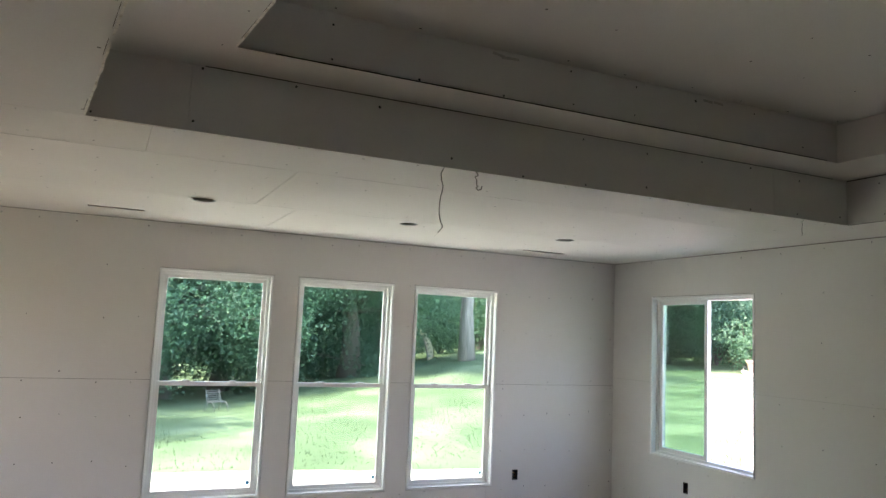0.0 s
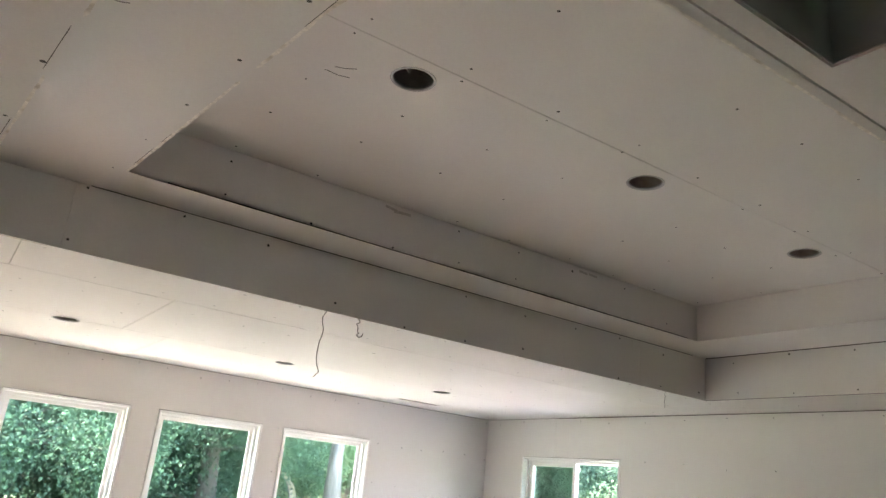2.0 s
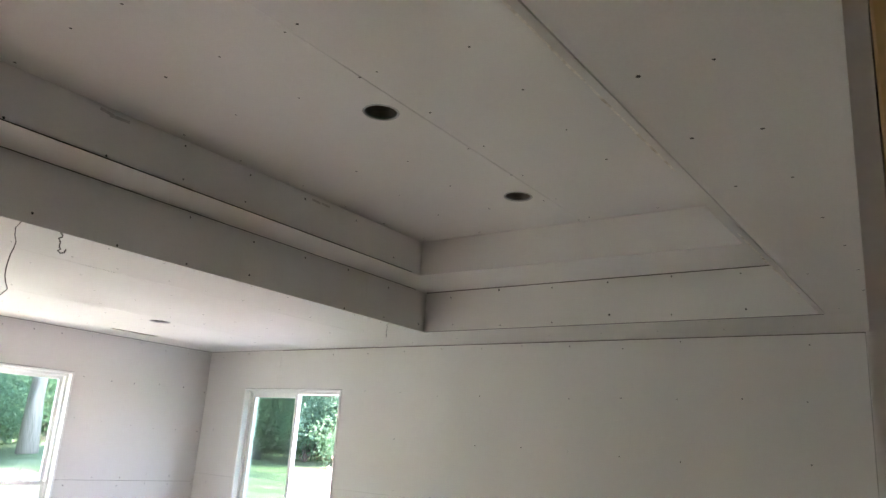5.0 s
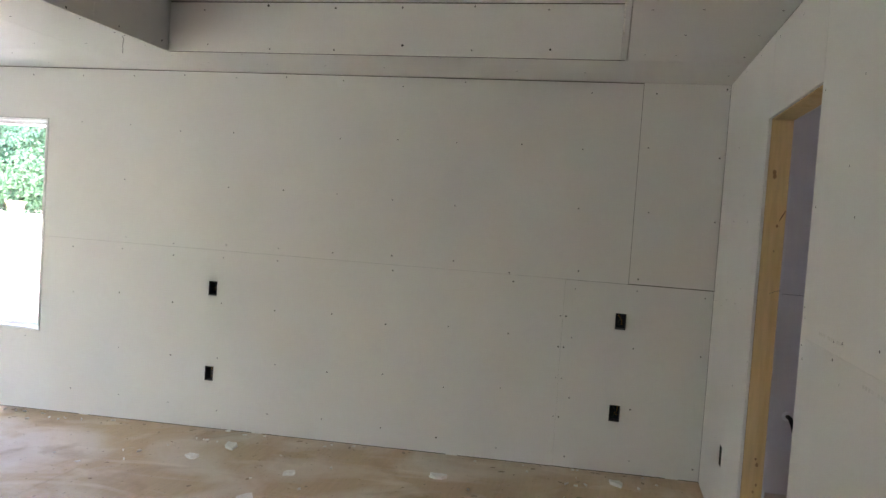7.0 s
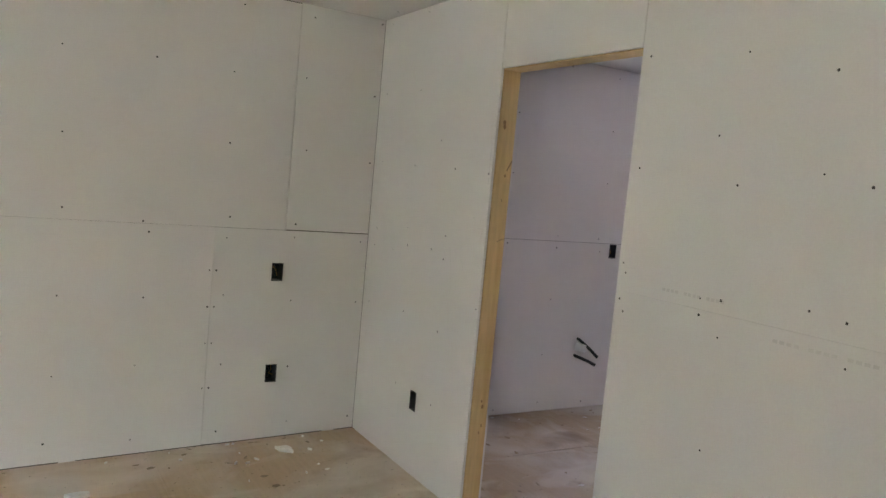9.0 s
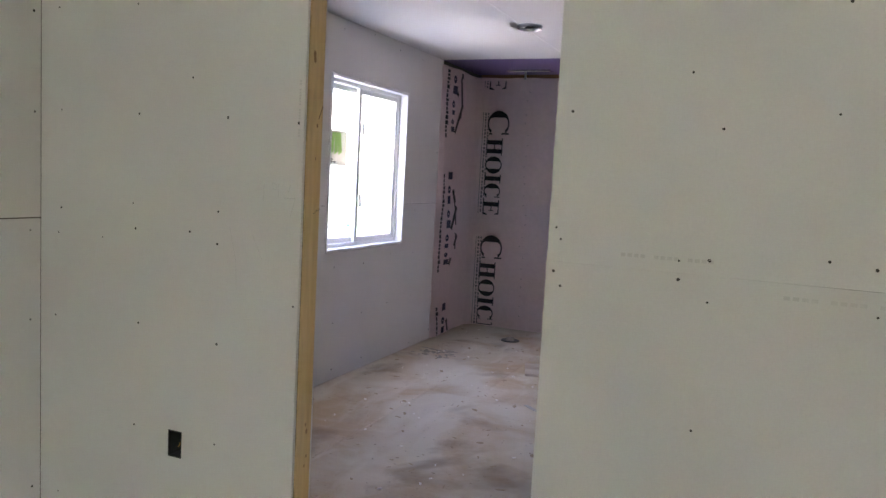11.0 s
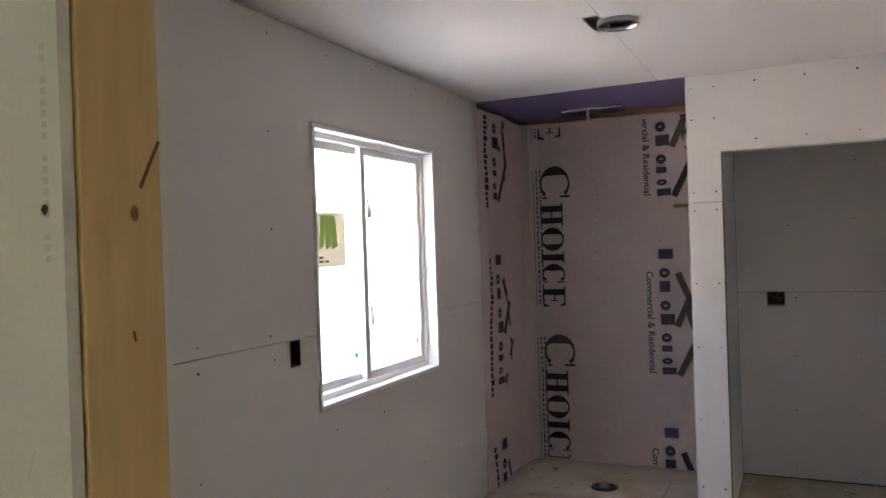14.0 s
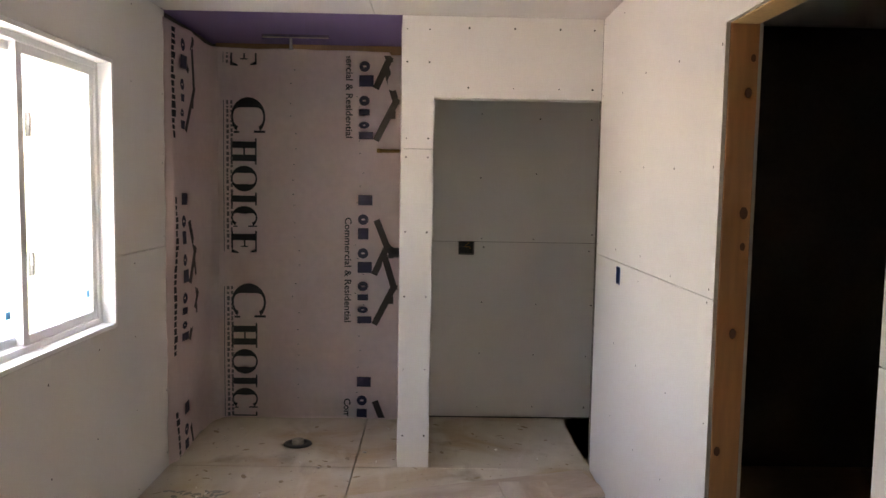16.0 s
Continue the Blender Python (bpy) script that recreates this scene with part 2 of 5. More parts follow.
def panel(bm, u0, u1, v0, v1, holes, place, depth, back=False, circles=()):
    """A board with rectangular holes and round holes. place(u, v, w) lays it into the world, w from 0 at the front to depth."""
    holes = [h for h in holes if h[0] < u1 - 1e-5 and h[1] > u0 + 1e-5 and h[2] < v1 - 1e-5 and h[3] > v0 + 1e-5]
    rounds = [c for c in circles if u0 < c[0] < u1 and v0 < c[1] < v1]
    cells = [(c[0] - c[2] * 1.4, c[0] + c[2] * 1.4, c[1] - c[2] * 1.4, c[1] + c[2] * 1.4) for c in rounds]
    us = sorted({u0, u1, *(min(max(u, u0), u1) for h in holes + cells for u in h[:2])})
    vs = sorted({v0, v1, *(min(max(v, v0), v1) for h in holes + cells for v in h[2:])})
    made = {}

    def vert(u, v, w):
        key = (round(u, 5), round(v, 5), w)
        if key not in made:
            made[key] = bm.verts.new(place(u, v, w))
        return made[key]

    def kept(i, j):
        if not (0 <= i < len(us) - 1 and 0 <= j < len(vs) - 1):
            return False
        u, v = (us[i] + us[i + 1]) / 2, (vs[j] + vs[j + 1]) / 2
        return not any(h[0] < u < h[1] and h[2] < v < h[3] for h in holes)

    def rounded(i, j):
        u, v = (us[i] + us[i + 1]) / 2, (vs[j] + vs[j + 1]) / 2
        return any(c[0] < u < c[1] and c[2] < v < c[3] for c in cells)

    for i in range(len(us) - 1):
        for j in range(len(vs) - 1):
            if not kept(i, j):
                continue
            a, b, c, d = us[i], us[i + 1], vs[j], vs[j + 1]
            if not rounded(i, j):
                for w in (0, depth) if back else (0,):
                    bm.faces.new([vert(*p, w) for p in ((a, c), (b, c), (b, d), (a, d))])
            for di, dj, p, q in ((-1, 0, (a, c), (a, d)), (1, 0, (b, c), (b, d)), (0, -1, (a, c), (b, c)), (0, 1, (a, d), (b, d))):
                if not kept(i + di, j + dj):
                    bm.faces.new([vert(*p, 0), vert(*q, 0), vert(*q, depth), vert(*p, depth)])
    for u, v, r in rounds:
        n, h = 32, r * 1.4
        for w in (0, depth) if back else (0,):
            inner = [bm.verts.new(place(u + r * math.cos(2 * math.pi * k / n), v + r * math.sin(2 * math.pi * k / n), w)) for k in range(n)]
            outer = []
            for k in range(n):
                c, s = math.cos(2 * math.pi * k / n), math.sin(2 * math.pi * k / n)
                f = h / max(abs(c), abs(s))
                outer.append(bm.verts.new(place(u + c * f, v + s * f, w)))
            for k in range(n):
                bm.faces.new((inner[k], inner[(k + 1) % n], outer[(k + 1) % n], outer[k]))
            if w == 0:
                rim = [bm.verts.new(place(u + r * math.cos(2 * math.pi * k / n), v + r * math.sin(2 * math.pi * k / n), depth)) for k in range(n)]
                for k in range(n):
                    bm.faces.new((inner[k], inner[(k + 1) % n], rim[(k + 1) % n], rim[k]))
    bmesh.ops.recalc_face_normals(bm, faces=bm.faces)


def face_x(x, sign):
    """Lays (u, v) as (y, z) on the plane x; sign: which way is deeper."""
    return lambda u, v, w: (x + sign * w, u, v)


def face_y(y, sign):
    return lambda u, v, w: (u, y + sign * w, v)


def face_z(z, sign):
    return lambda u, v, w: (u, v, z + sign * w)


BOARD, GAP, STUD = 0.0127, 0.0016, 0.089
H = 2.44


def boards(parent, place, sheets, holes, mat=DRYWALL, depth=BOARD):
    """Gypsum boards, each a piece of its own, with a narrow joint round it."""
    for u0, u1, v0, v1 in sheets:
        bm = bmesh.new()
        panel(bm, u0 + GAP, u1 - GAP, v0 + GAP, v1 - GAP, holes, place, depth)
        if bm.faces:
            part("drywall_board", bm, mat, parent)
        else:
            bm.free()


def core(name, label, place, u0, u1, v0, v1, holes, depth=STUD, mat=CAVITY_AND_SHADE):
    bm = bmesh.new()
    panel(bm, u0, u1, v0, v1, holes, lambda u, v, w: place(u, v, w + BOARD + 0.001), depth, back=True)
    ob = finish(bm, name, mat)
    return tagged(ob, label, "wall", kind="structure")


def screws(parent, place, spots, r=0.0047):
    """Screw heads sunk in the paper: small dark dishes with a torn pale rim."""
    bm = bmesh.new()
    rng = random.Random(len(spots))
    for u, v in spots:
        rr, n = r * rng.uniform(0.75, 1.25), 8
        c = bm.verts.new(place(u, v, -0.0004))
        ring = [bm.verts.new(place(u + rr * math.cos(2 * math.pi * k / n) * rng.uniform(0.8, 1.2), v + rr * math.sin(2 * math.pi * k / n) * rng.uniform(0.8, 1.2), -0.0012)) for k in range(n)]
        for k in range(n):
            bm.faces.new((c, ring[k], ring[(k + 1) % n]))
    return tagged(part("screw_heads", bm, SCREW, parent, "dark drywall screw heads sunk in the paper"), kind="stuff")


def screw_grid(u0, u1, v0, v1, holes, rows, step=0.406, seed=1, first=0.0):
    rng = random.Random(seed)
    out = []
    u = u0 + 0.03 + first
    while u < u1 - 0.01:
        for v in rows:
            if rng.random() < 0.86:
                p, q = u + rng.uniform(-0.02, 0.02), v + rng.uniform(-0.025, 0.025)
                if v0 + 0.01 < q < v1 - 0.01 and not any(h[0] - 0.015 < p < h[1] + 0.015 and h[2] - 0.015 < q < h[3] + 0.015 for h in holes):
                    out.append((p, q))
        u += step
    return out


# ---- plan: the great room with its tray ceiling, the bathroom behind its south wall ----
NORTH, WEST, BATH_E, BATH_W, BATH_S, PILLAR = 6.737, -7.6, -0.02, -2.33, -4.78, -3.877
BACK = 2 * BOARD + STUD
WINDOWS = [(-4.755, -3.780, 0.09, 2.05), (-3.553, -2.610, 0.09, 2.05), (-2.402, -1.468, 0.09, 2.05)]
SLIDER = (4.770, 6.115, 0.465, 2.060)
BATH_WINDOW = (-3.232, -2.096, 0.886, 2.080)
DOOR = (-2.104, -1.248, 0.0, 2.058)
HALL = (-5.95, -4.69, 0.0, 2.06)
ADDED_WEST_WINDOW = (4.85, 5.75, 0.09, 2.05)
CLOSET = (-2.190, -1.315, 0.0, 2.058)


def outlet_hole(u, v, w=0.066, h=0.104):
    return (u - w / 2, u + w / 2, v - h / 2, v + h / 2)


OUT_NORTH = [outlet_hole(-1.206, 0.192)]
OUT_EAST = [outlet_hole(3.36, 0.912), outlet_hole(3.355, 0.303), outlet_hole(0.54, 0.947), outlet_hole(0.535, 0.364), outlet_hole(5.605, 0.232)]
OUT_SOUTH = [outlet_hole(-0.718, 0.383), outlet_hole(-3.98, 1.47)]
OUT_BATH_E = [outlet_hole(-1.948, 1.150)]
OUT_BATH_W = [outlet_hole(-3.395, 1.137, 0.075, 0.085)]
OUT_NICHE = [outlet_hole(-1.668, 1.147, 0.105, 0.09)]

# ---- walls ----
holes = WINDOWS + OUT_NORTH
north = core("wall_north", "bare grey gypsum board wall with three tall windows", face_y(NORTH, 1), WEST, 0.0, -0.25, H, holes, 0.13)
boards(north, face_y(NORTH, 1), [(WEST, -1.535, -0.17, 1.10), (-1.535, 0, -0.17, 1.10), (WEST, 0, 1.10, H - 0.003)], holes)
screws(north, face_y(NORTH, 1), screw_grid(-6.0, 0, 0, H, holes, (0.06, 0.42, 0.80, 1.06, 1.14, 1.62, 2.02, 2.39), 0.27, 3))

holes = [SLIDER] + OUT_EAST
east = core("wall_east", "bare grey gypsum board wall with a sliding window", face_x(0, 1), -0.115, NORTH, -0.25, H, holes, 0.13)
boards(east, face_x(0, 1), [(0, 0.9011, -0.02, 1.185), (0.8989, NORTH, -0.20, 1.1858), (0, 0.51, 1.188, H), (0.5096, 5.632, 1.1842, H - 0.006), (5.632, NORTH, 1.185, H - 0.003)], holes)
screws(east, face_x(0, 1), screw_grid(0, NORTH, 0, H, holes, (0.06, 0.42, 0.80, 1.13, 1.22, 1.62, 2.02, 2.39), 0.406, 5) + [(0.88 + d, z) for d in (0, 0.035) for z in (0.3, 0.55, 0.75, 0.95)])

holes = [DOOR, HALL] + OUT_SOUTH
south = core("wall_south", "bare grey gypsum board partition with a bathroom doorway", face_y(0, -1), WEST, 0.0, 0, H, holes)
boards(south, face_y(0, -1), [(WEST, -4.45, 0, 1.21), (-4.45, -2.104, 0, 1.2112), (-1.248, 0, 0, H), (WEST, -5.2, 1.21, H), (-5.2, -2.104, 1.2088, H), (-2.104, -1.248, 2.058, H)], holes)
screws(south, face_y(0, -1), screw_grid(-4.6, 0, 0, H, holes, (0.06, 0.42, 0.80, 1.16, 1.26, 1.62, 2.02, 2.39), 0.406, 7) + [(-1.226, 1.59), (-1.228, 0.968), (-0.771, 1.741), (-0.771, 1.19), (-2.128, 1.31), (-2.128, 1.182), (-2.472, 1.75), (-2.475, 1.245), (-2.477, 1.193), (-2.83, 1.645), (-2.84, 1.276), (-2.83, 1.92), (-0.34, 1.136)], 0.0041)
boards(south, face_y(-BACK, 1), [(-2.33, -0.02, 0, 1.21), (-2.33, -0.02, 1.21, H), (-4.6, -2.446, 0, H), (WEST, -4.6, 0, H)], holes[:2])

west = core("wall_west", "plain grey wall closing the great room", face_x(WEST, -1), -5.1, NORTH, -0.25, H, [ADDED_WEST_WINDOW])
boards(west, face_x(WEST, -1), [(-5.0, -1.5, 0, H), (-1.5, 2.2, -0.2, 1.2), (2.2, NORTH, -0.2, 1.2), (-1.5, 2.2, 1.2, H), (2.2, NORTH, 1.2, H)], [ADDED_WEST_WINDOW])

holes = [BATH_WINDOW] + OUT_BATH_E
bath_east = core("wall_bath_east", "bare grey gypsum board wall with a white sliding window", face_x(BATH_E, 1), -4.9, -BACK, 0, H, holes, 0.15)
boards(bath_east, face_x(BATH_E, 1), [(PILLAR, -BACK, 0, 1.205), (PILLAR, -BACK, 1.205, H)], holes)
screws(bath_east, face_x(BATH_E, 1), screw_grid(PILLAR, -BACK, 0, H, holes, (0.06, 0.42, 0.80, 1.165, 1.25, 1.62, 2.02, 2.39), 0.406, 11))

holes = [CLOSET] + OUT_BATH_W
bath_west = core("wall_bath_west", "pale gypsum board partition with an open doorway", face_x(BATH_W, -1), PILLAR - 0.1, -BACK, 0, H, holes)
boards(bath_west, face_x(BATH_W, -1), [(PILLAR, -BACK, 0, 1.20), (PILLAR, -BACK, 1.20, H)], holes)
screws(bath_west, face_x(BATH_W, -1), screw_grid(PILLAR, -BACK, 0, H, holes, (0.06, 0.42, 0.80, 1.16, 1.24, 1.62, 2.02, 2.39), 0.406, 13))

boards(bath_west, face_x(BATH_W - BACK, 1), [(PILLAR, -BACK, 0, H)], holes)

bath_south = core("wall_bath_south", "bare gypsum board wall at the back of a closet niche", face_y(BATH_S, -1), -4.6, 0.13, 0, H, OUT_NICHE, 0.14)
boards(bath_south, face_y(BATH_S, -1), [(-2.52, -1.44, 0.012, 1.19), (-2.52, -1.44, 1.19, H)], OUT_NICHE)
screws(bath_south, face_y(BATH_S, -1), screw_grid(-2.52, -1.44, 0, H, OUT_NICHE, (0.06, 0.42, 0.80, 1.15, 1.23, 1.62, 2.02, 2.39), 0.36, 17))

niche_gap = [(-2.33, -1.44, 0, 2.028)]
niche = core("wall_niche_front", "narrow gypsum board pier and header framing a closet niche", face_y(PILLAR, -1), -2.445, -1.28, 0, H, [(-2.5, -1.44, 0, 2.028)], 0.085)
boards(niche, face_y(PILLAR, -1), [(-1.44, -1.265, 0, 1.744), (-2.33, -1.265, 1.744, H)], niche_gap)
screws(niche, face_y(PILLAR, -1), [(u, v) for v in (0.18, 0.55, 0.95, 1.30, 1.70, 1.80, 2.2, 2.37) for u in (-1.295, -1.412)] + [(u, v) for u in (-1.62, -1.86, -2.1, -2.28) for v in (2.07, 2.38)])
bm = bmesh.new()
box(bm, -2.33, -1.44, PILLAR - 0.1, PILLAR - 0.002, 2.016, 2.028)
part("drywall_board", bm, DRYWALL, niche)
boards(niche, face_x(-1.44, 1), [(BATH_S, PILLAR, 0, 1.744), (BATH_S, PILLAR, 1.744, H)], [])
boards(niche, face_x(-2.52, -1), [(BATH_S, PILLAR - 0.1, 0, H)], [])
bm = bmesh.new()
box(bm, -1.425, -1.28, BATH_S, PILLAR - 0.1, 0, H)
part("stud_core", bm, CAVITY_AND_SHADE, niche)
bm = bmesh.new()
box(bm, -2.56, -2.534, BATH_S, PILLAR - 0.1, 0, H)
part("stud_core", bm, CAVITY_AND_SHADE, niche)

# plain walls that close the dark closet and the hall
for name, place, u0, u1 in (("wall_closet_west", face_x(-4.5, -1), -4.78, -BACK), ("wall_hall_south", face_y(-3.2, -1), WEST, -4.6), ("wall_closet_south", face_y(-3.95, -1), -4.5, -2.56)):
    ob = core(name, "plain wall in an unlit space with a shade-dark core", place, u0, u1, 0, H, [], 0.06)
    # closet walls stay boardless: their dark core colour stands in for shade
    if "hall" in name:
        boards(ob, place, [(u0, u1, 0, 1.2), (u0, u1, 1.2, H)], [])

# outer skin of the house
bm = bmesh.new()
panel(bm, -5.1, NORTH + 0.16, -0.45, 3.25, [SLIDER, BATH_WINDOW], face_x(0.145, 1), 0.02, back=True)
tagged(finish(bm, "outer_wall_east", OUTER), "pale sheathed outer wall", "wall", kind="structure")
bm = bmesh.new()
panel(bm, WEST - 0.16, 0.145, -0.45, 3.25, WINDOWS, face_y(NORTH + 0.145, 1), 0.02, back=True)
tagged(finish(bm, "outer_wall_north", OUTER), "pale sheathed outer wall", "wall", kind="structure")
bm = bmesh.new()
box(bm, WEST - 0.2, 0.165, -5.12, -5.08, -0.45, 3.25)
tagged(finish(bm, "outer_wall_south", OUTER), "pale sheathed outer wall", "wall", kind="structure")
bm = bmesh.new()
panel(bm, -5.08, NORTH + 0.165, -0.45, 3.25, [ADDED_WEST_WINDOW], face_x(WEST - 0.145, -1), 0.02, back=True)
tagged(finish(bm, "outer_wall_west", OUTER), "pale sheathed outer wall", "wall", kind="structure")
bm = bmesh.new()
box(bm, WEST - 0.6, 0.55, -5.5, NORTH + 0.55, 3.25, 3.4)
tagged(finish(bm, "roof", OUTER), "plain flat roof deck over the attic", "roof", kind="structure")

# ---- ceilings ----
TRAY = (-5.317, -0.612, 0.660, 3.410)
TRAY2 = (-4.790, -1.107, 0.930, 3.098)
STEP, TOP = 2.747, 2.990
CANS_LOW = [(-4.600, 5.345, 0.088), (-3.018, 5.435, 0.075), (-1.566, 5.397, 0.085)]
CANS_TOP = [(-4.085, 1.996, 0.083), (-2.877, 2.0, 0.083), (-1.661, 2.003, 0.083)]
CAN_BATH = [(-1.169, -2.63, 0.085)]
VENTS = [(-5.345, -4.935, 6.155, 6.235), (-1.449, -0.979, 6.265, 6.345)]
RETURN = (-4.365, -3.985, 0.235, 0.580)


def skewed(place):
    """The tray's west side runs a little askew to the room."""
    def laid(u, v, w):
        x, y, z = place(u, v, w)
        near = min(1.0, max(0.0, (-4.4 - x) / 0.2)) if x > -6.4 else 0.0
        return (x + 0.092 * max(0.0, 3.41 - y) * near, y, z)
    return laid


ceil_place = skewed(face_z(H, 1))
bath_place = face_z(H, 1)
bm = bmesh.new()
gaps = [TRAY, RETURN] + VENTS
for u0, u1, v0, v1 in ((WEST, -5.317, 0, 3.41), (WEST, -5.05, 3.41, 3.98), (-5.05, 0, 3.41, 3.98), (WEST, -4.26, 3.98, 5.27), (-4.26, -0.6, 3.98, 5.27), (-0.6, 0, 3.98, 5.27), (WEST, -3.95, 5.27, NORTH), (-3.95, 0, 5.27, NORTH), (-5.317, -0.612, 0, 0.628), (-5.317, -0.612, 0.6300, 0.660), (-0.612, 0, 0, 3.41)):
    panel(bm, u0 + GAP, u1 - GAP, v0 + GAP, v1 - GAP, gaps, ceil_place, BOARD, circles=[(c[0], c[1], c[2]) for c in CANS_LOW])
ceiling = tagged(finish(bm, "ceiling", CEILING), "unpainted gypsum board ceiling round a recessed tray", "ceiling", kind="structure")
bm = bmesh.new()
x0, x1, y0, y1 = TRAY
for u0, u1 in ((x0, -4.905), (-4.905, -1.3), (-1.3, x1)):
    panel(bm, u0 + GAP / 2, u1 - GAP / 2, H + 0.001, STEP - 0.003, [], skewed(face_y(y1, 1)), BOARD)
    panel(bm, u0 + GAP / 2, u1 - GAP / 2, H + 0.001, STEP - 0.003, [], skewed(face_y(y0, -1)), BOARD)
panel(bm, y0 + 0.003, y1 - 0.003, H + 0.001, STEP - 0.007, [], skewed(face_x(x0, -1)), BOARD)
panel(bm, y0 + 0.003, y1 - 0.003, H + 0.001, STEP - 0.007, [], skewed(face_x(x1, 1)), BOARD)
panel(bm, x0 - 0.02, x1 + 0.02, y0 - 0.02, y1 + 0.02, [TRAY2], skewed(face_z(STEP, 1)), BOARD)
x0, x1, y0, y1 = TRAY2
panel(bm, x0, x1, STEP + 0.001, TOP - 0.002, [], skewed(face_y(y1, 1)), BOARD)
panel(bm, x0, x1, STEP + 0.001, TOP - 0.002, [], skewed(face_y(y0, -1)), BOARD)
panel(bm, y0 + 0.002, y1 - 0.002, STEP + 0.001, TOP - 0.002, [], skewed(face_x(x0, -1)), BOARD)
panel(bm, y0 + 0.002, y1 - 0.002, STEP - 0.002, TOP - 0.002, [], skewed(face_x(x1 - 0.002, 1)), BOARD)
panel(bm, x0 - 0.02, x1 + 0.02, y0 - 0.02, 1.862 - GAP, [], skewed(face_z(TOP, 1)), BOARD)
panel(bm, x0 - 0.02, x1 + 0.02, 1.862 + GAP, y1 + 0.02, [], skewed(face_z(TOP, 1)), BOARD, circles=CANS_TOP)
tray = tagged(finish(bm, "ceiling_tray", CEILING), "two-stepped tray ceiling of unpainted gypsum board", "ceiling", kind="structure")
# solid dark strips colour in the shade of joints that daylight reaches
bm = bmesh.new()
box(bm, -0.6138, -0.611, 0.66, 3.405, STEP - 0.006, STEP - 0.0005)
box(bm, -0.612, -0.607, 0.64, 3.405, H - 0.0012, H + 0.002)
box(bm, -4.6, -1.2, 3.0962, 3.099, STEP + 0.0005, STEP + 0.005)
box(bm, -4.85, -0.75, 3.4082, 3.411, STEP - 0.004, STEP - 0.0005)
part("open_joint", bm, CAVITY_AND_SHADE, tray, "dark strips giving the joints between boards their shade")
bm = bmesh.new()
for u0, u1, v0, v1 in ((-2.33, -1.12, PILLAR, -BACK), (-1.12, BATH_E, PILLAR, -BACK), (-2.52, -1.44, BATH_S, PILLAR - 0.1)):
    panel(bm, u0 + GAP, u1 - GAP, v0 + GAP, v1 - GAP, [], bath_place, BOARD, circles=CAN_BATH)
tagged(finish(bm, "ceiling_bath", CEILING), "unpainted gypsum board bathroom ceiling", "ceiling", kind="structure")
bm = bmesh.new()
panel(bm, -1.265, BATH_E + 0.02, -4.80, PILLAR - 0.002, [(-0.80, -0.37, -4.60, -4.555)], bath_place, BOARD)
shower_ceiling = tagged(finish(bm, "ceiling_shower", PURPLE), "purple moisture-resistant board over the shower", "ceiling", kind="structure")
bm = bmesh.new()
box(bm, -4.5, -2.446, -4.78, -BACK, H, H + BOARD)
box(bm, WEST, -4.6, -3.2, -BACK, H, H + BOARD)
tagged(finish(bm, "ceiling_closet", CEILING), "plain gypsum board ceiling of unlit side rooms", "ceiling", kind="structure")
screws(ceiling, ceil_place, screw_grid(-6.5, 0, 3.41, NORTH, VENTS, [3.45 + 0.41 * k for k in range(9)], 0.3, 21) + screw_grid(-5.3, -0.612, 0, 0.56, [RETURN], [0.05, 0.36, 0.53], 0.41, 22) + screw_grid(-0.6, 0, 0, 3.4, [], [0.05 + 0.41 * k for k in range(9)], 0.3, 23) + screw_grid(-6.3, -5.33, 0, 3.4, [], [0.05 + 0.41 * k for k in range(9)], 0.31, 24), 0.0060)
screws(tray, skewed(face_z(TOP, 1)), screw_grid(-4.79, -1.107, 0.95, 3.08, [(c[0] - .1, c[0] + .1, c[1] - .1, c[1] + .1) for c in CANS_TOP], [1.0, 1.35, 1.8, 1.885, 2.25, 2.6, 3.04], 0.4, 25), 0.0060)
screws(tray, skewed(face_y(3.41, 1)), screw_grid(-5.317, -0.612, H, STEP, [], [2.475, 2.71], 0.42, 26), 0.0060)
screws(tray, skewed(face_x(-0.612, 1)), screw_grid(0.602, 3.41, H, STEP, [], [2.475, 2.71], 0.42, 27), 0.0060)
screws(tray, skewed(face_y(3.098, 1)), screw_grid(-4.79, -1.107, STEP, TOP, [], [2.78, 2.95], 0.42, 28), 0.0060)
screws(tray, skewed(face_x(-1.107, 1)), screw_grid(0.93, 3.098, STEP, TOP, [], [2.78, 2.95], 0.42, 29), 0.0060)
screws(tray, skewed(face_z(STEP, 1)), [(-5.05 + d, y) for d in (-0.2, 0.2) for y in (1.1, 1.5, 1.9, 2.3, 2.7, 3.1)], 0.0060)


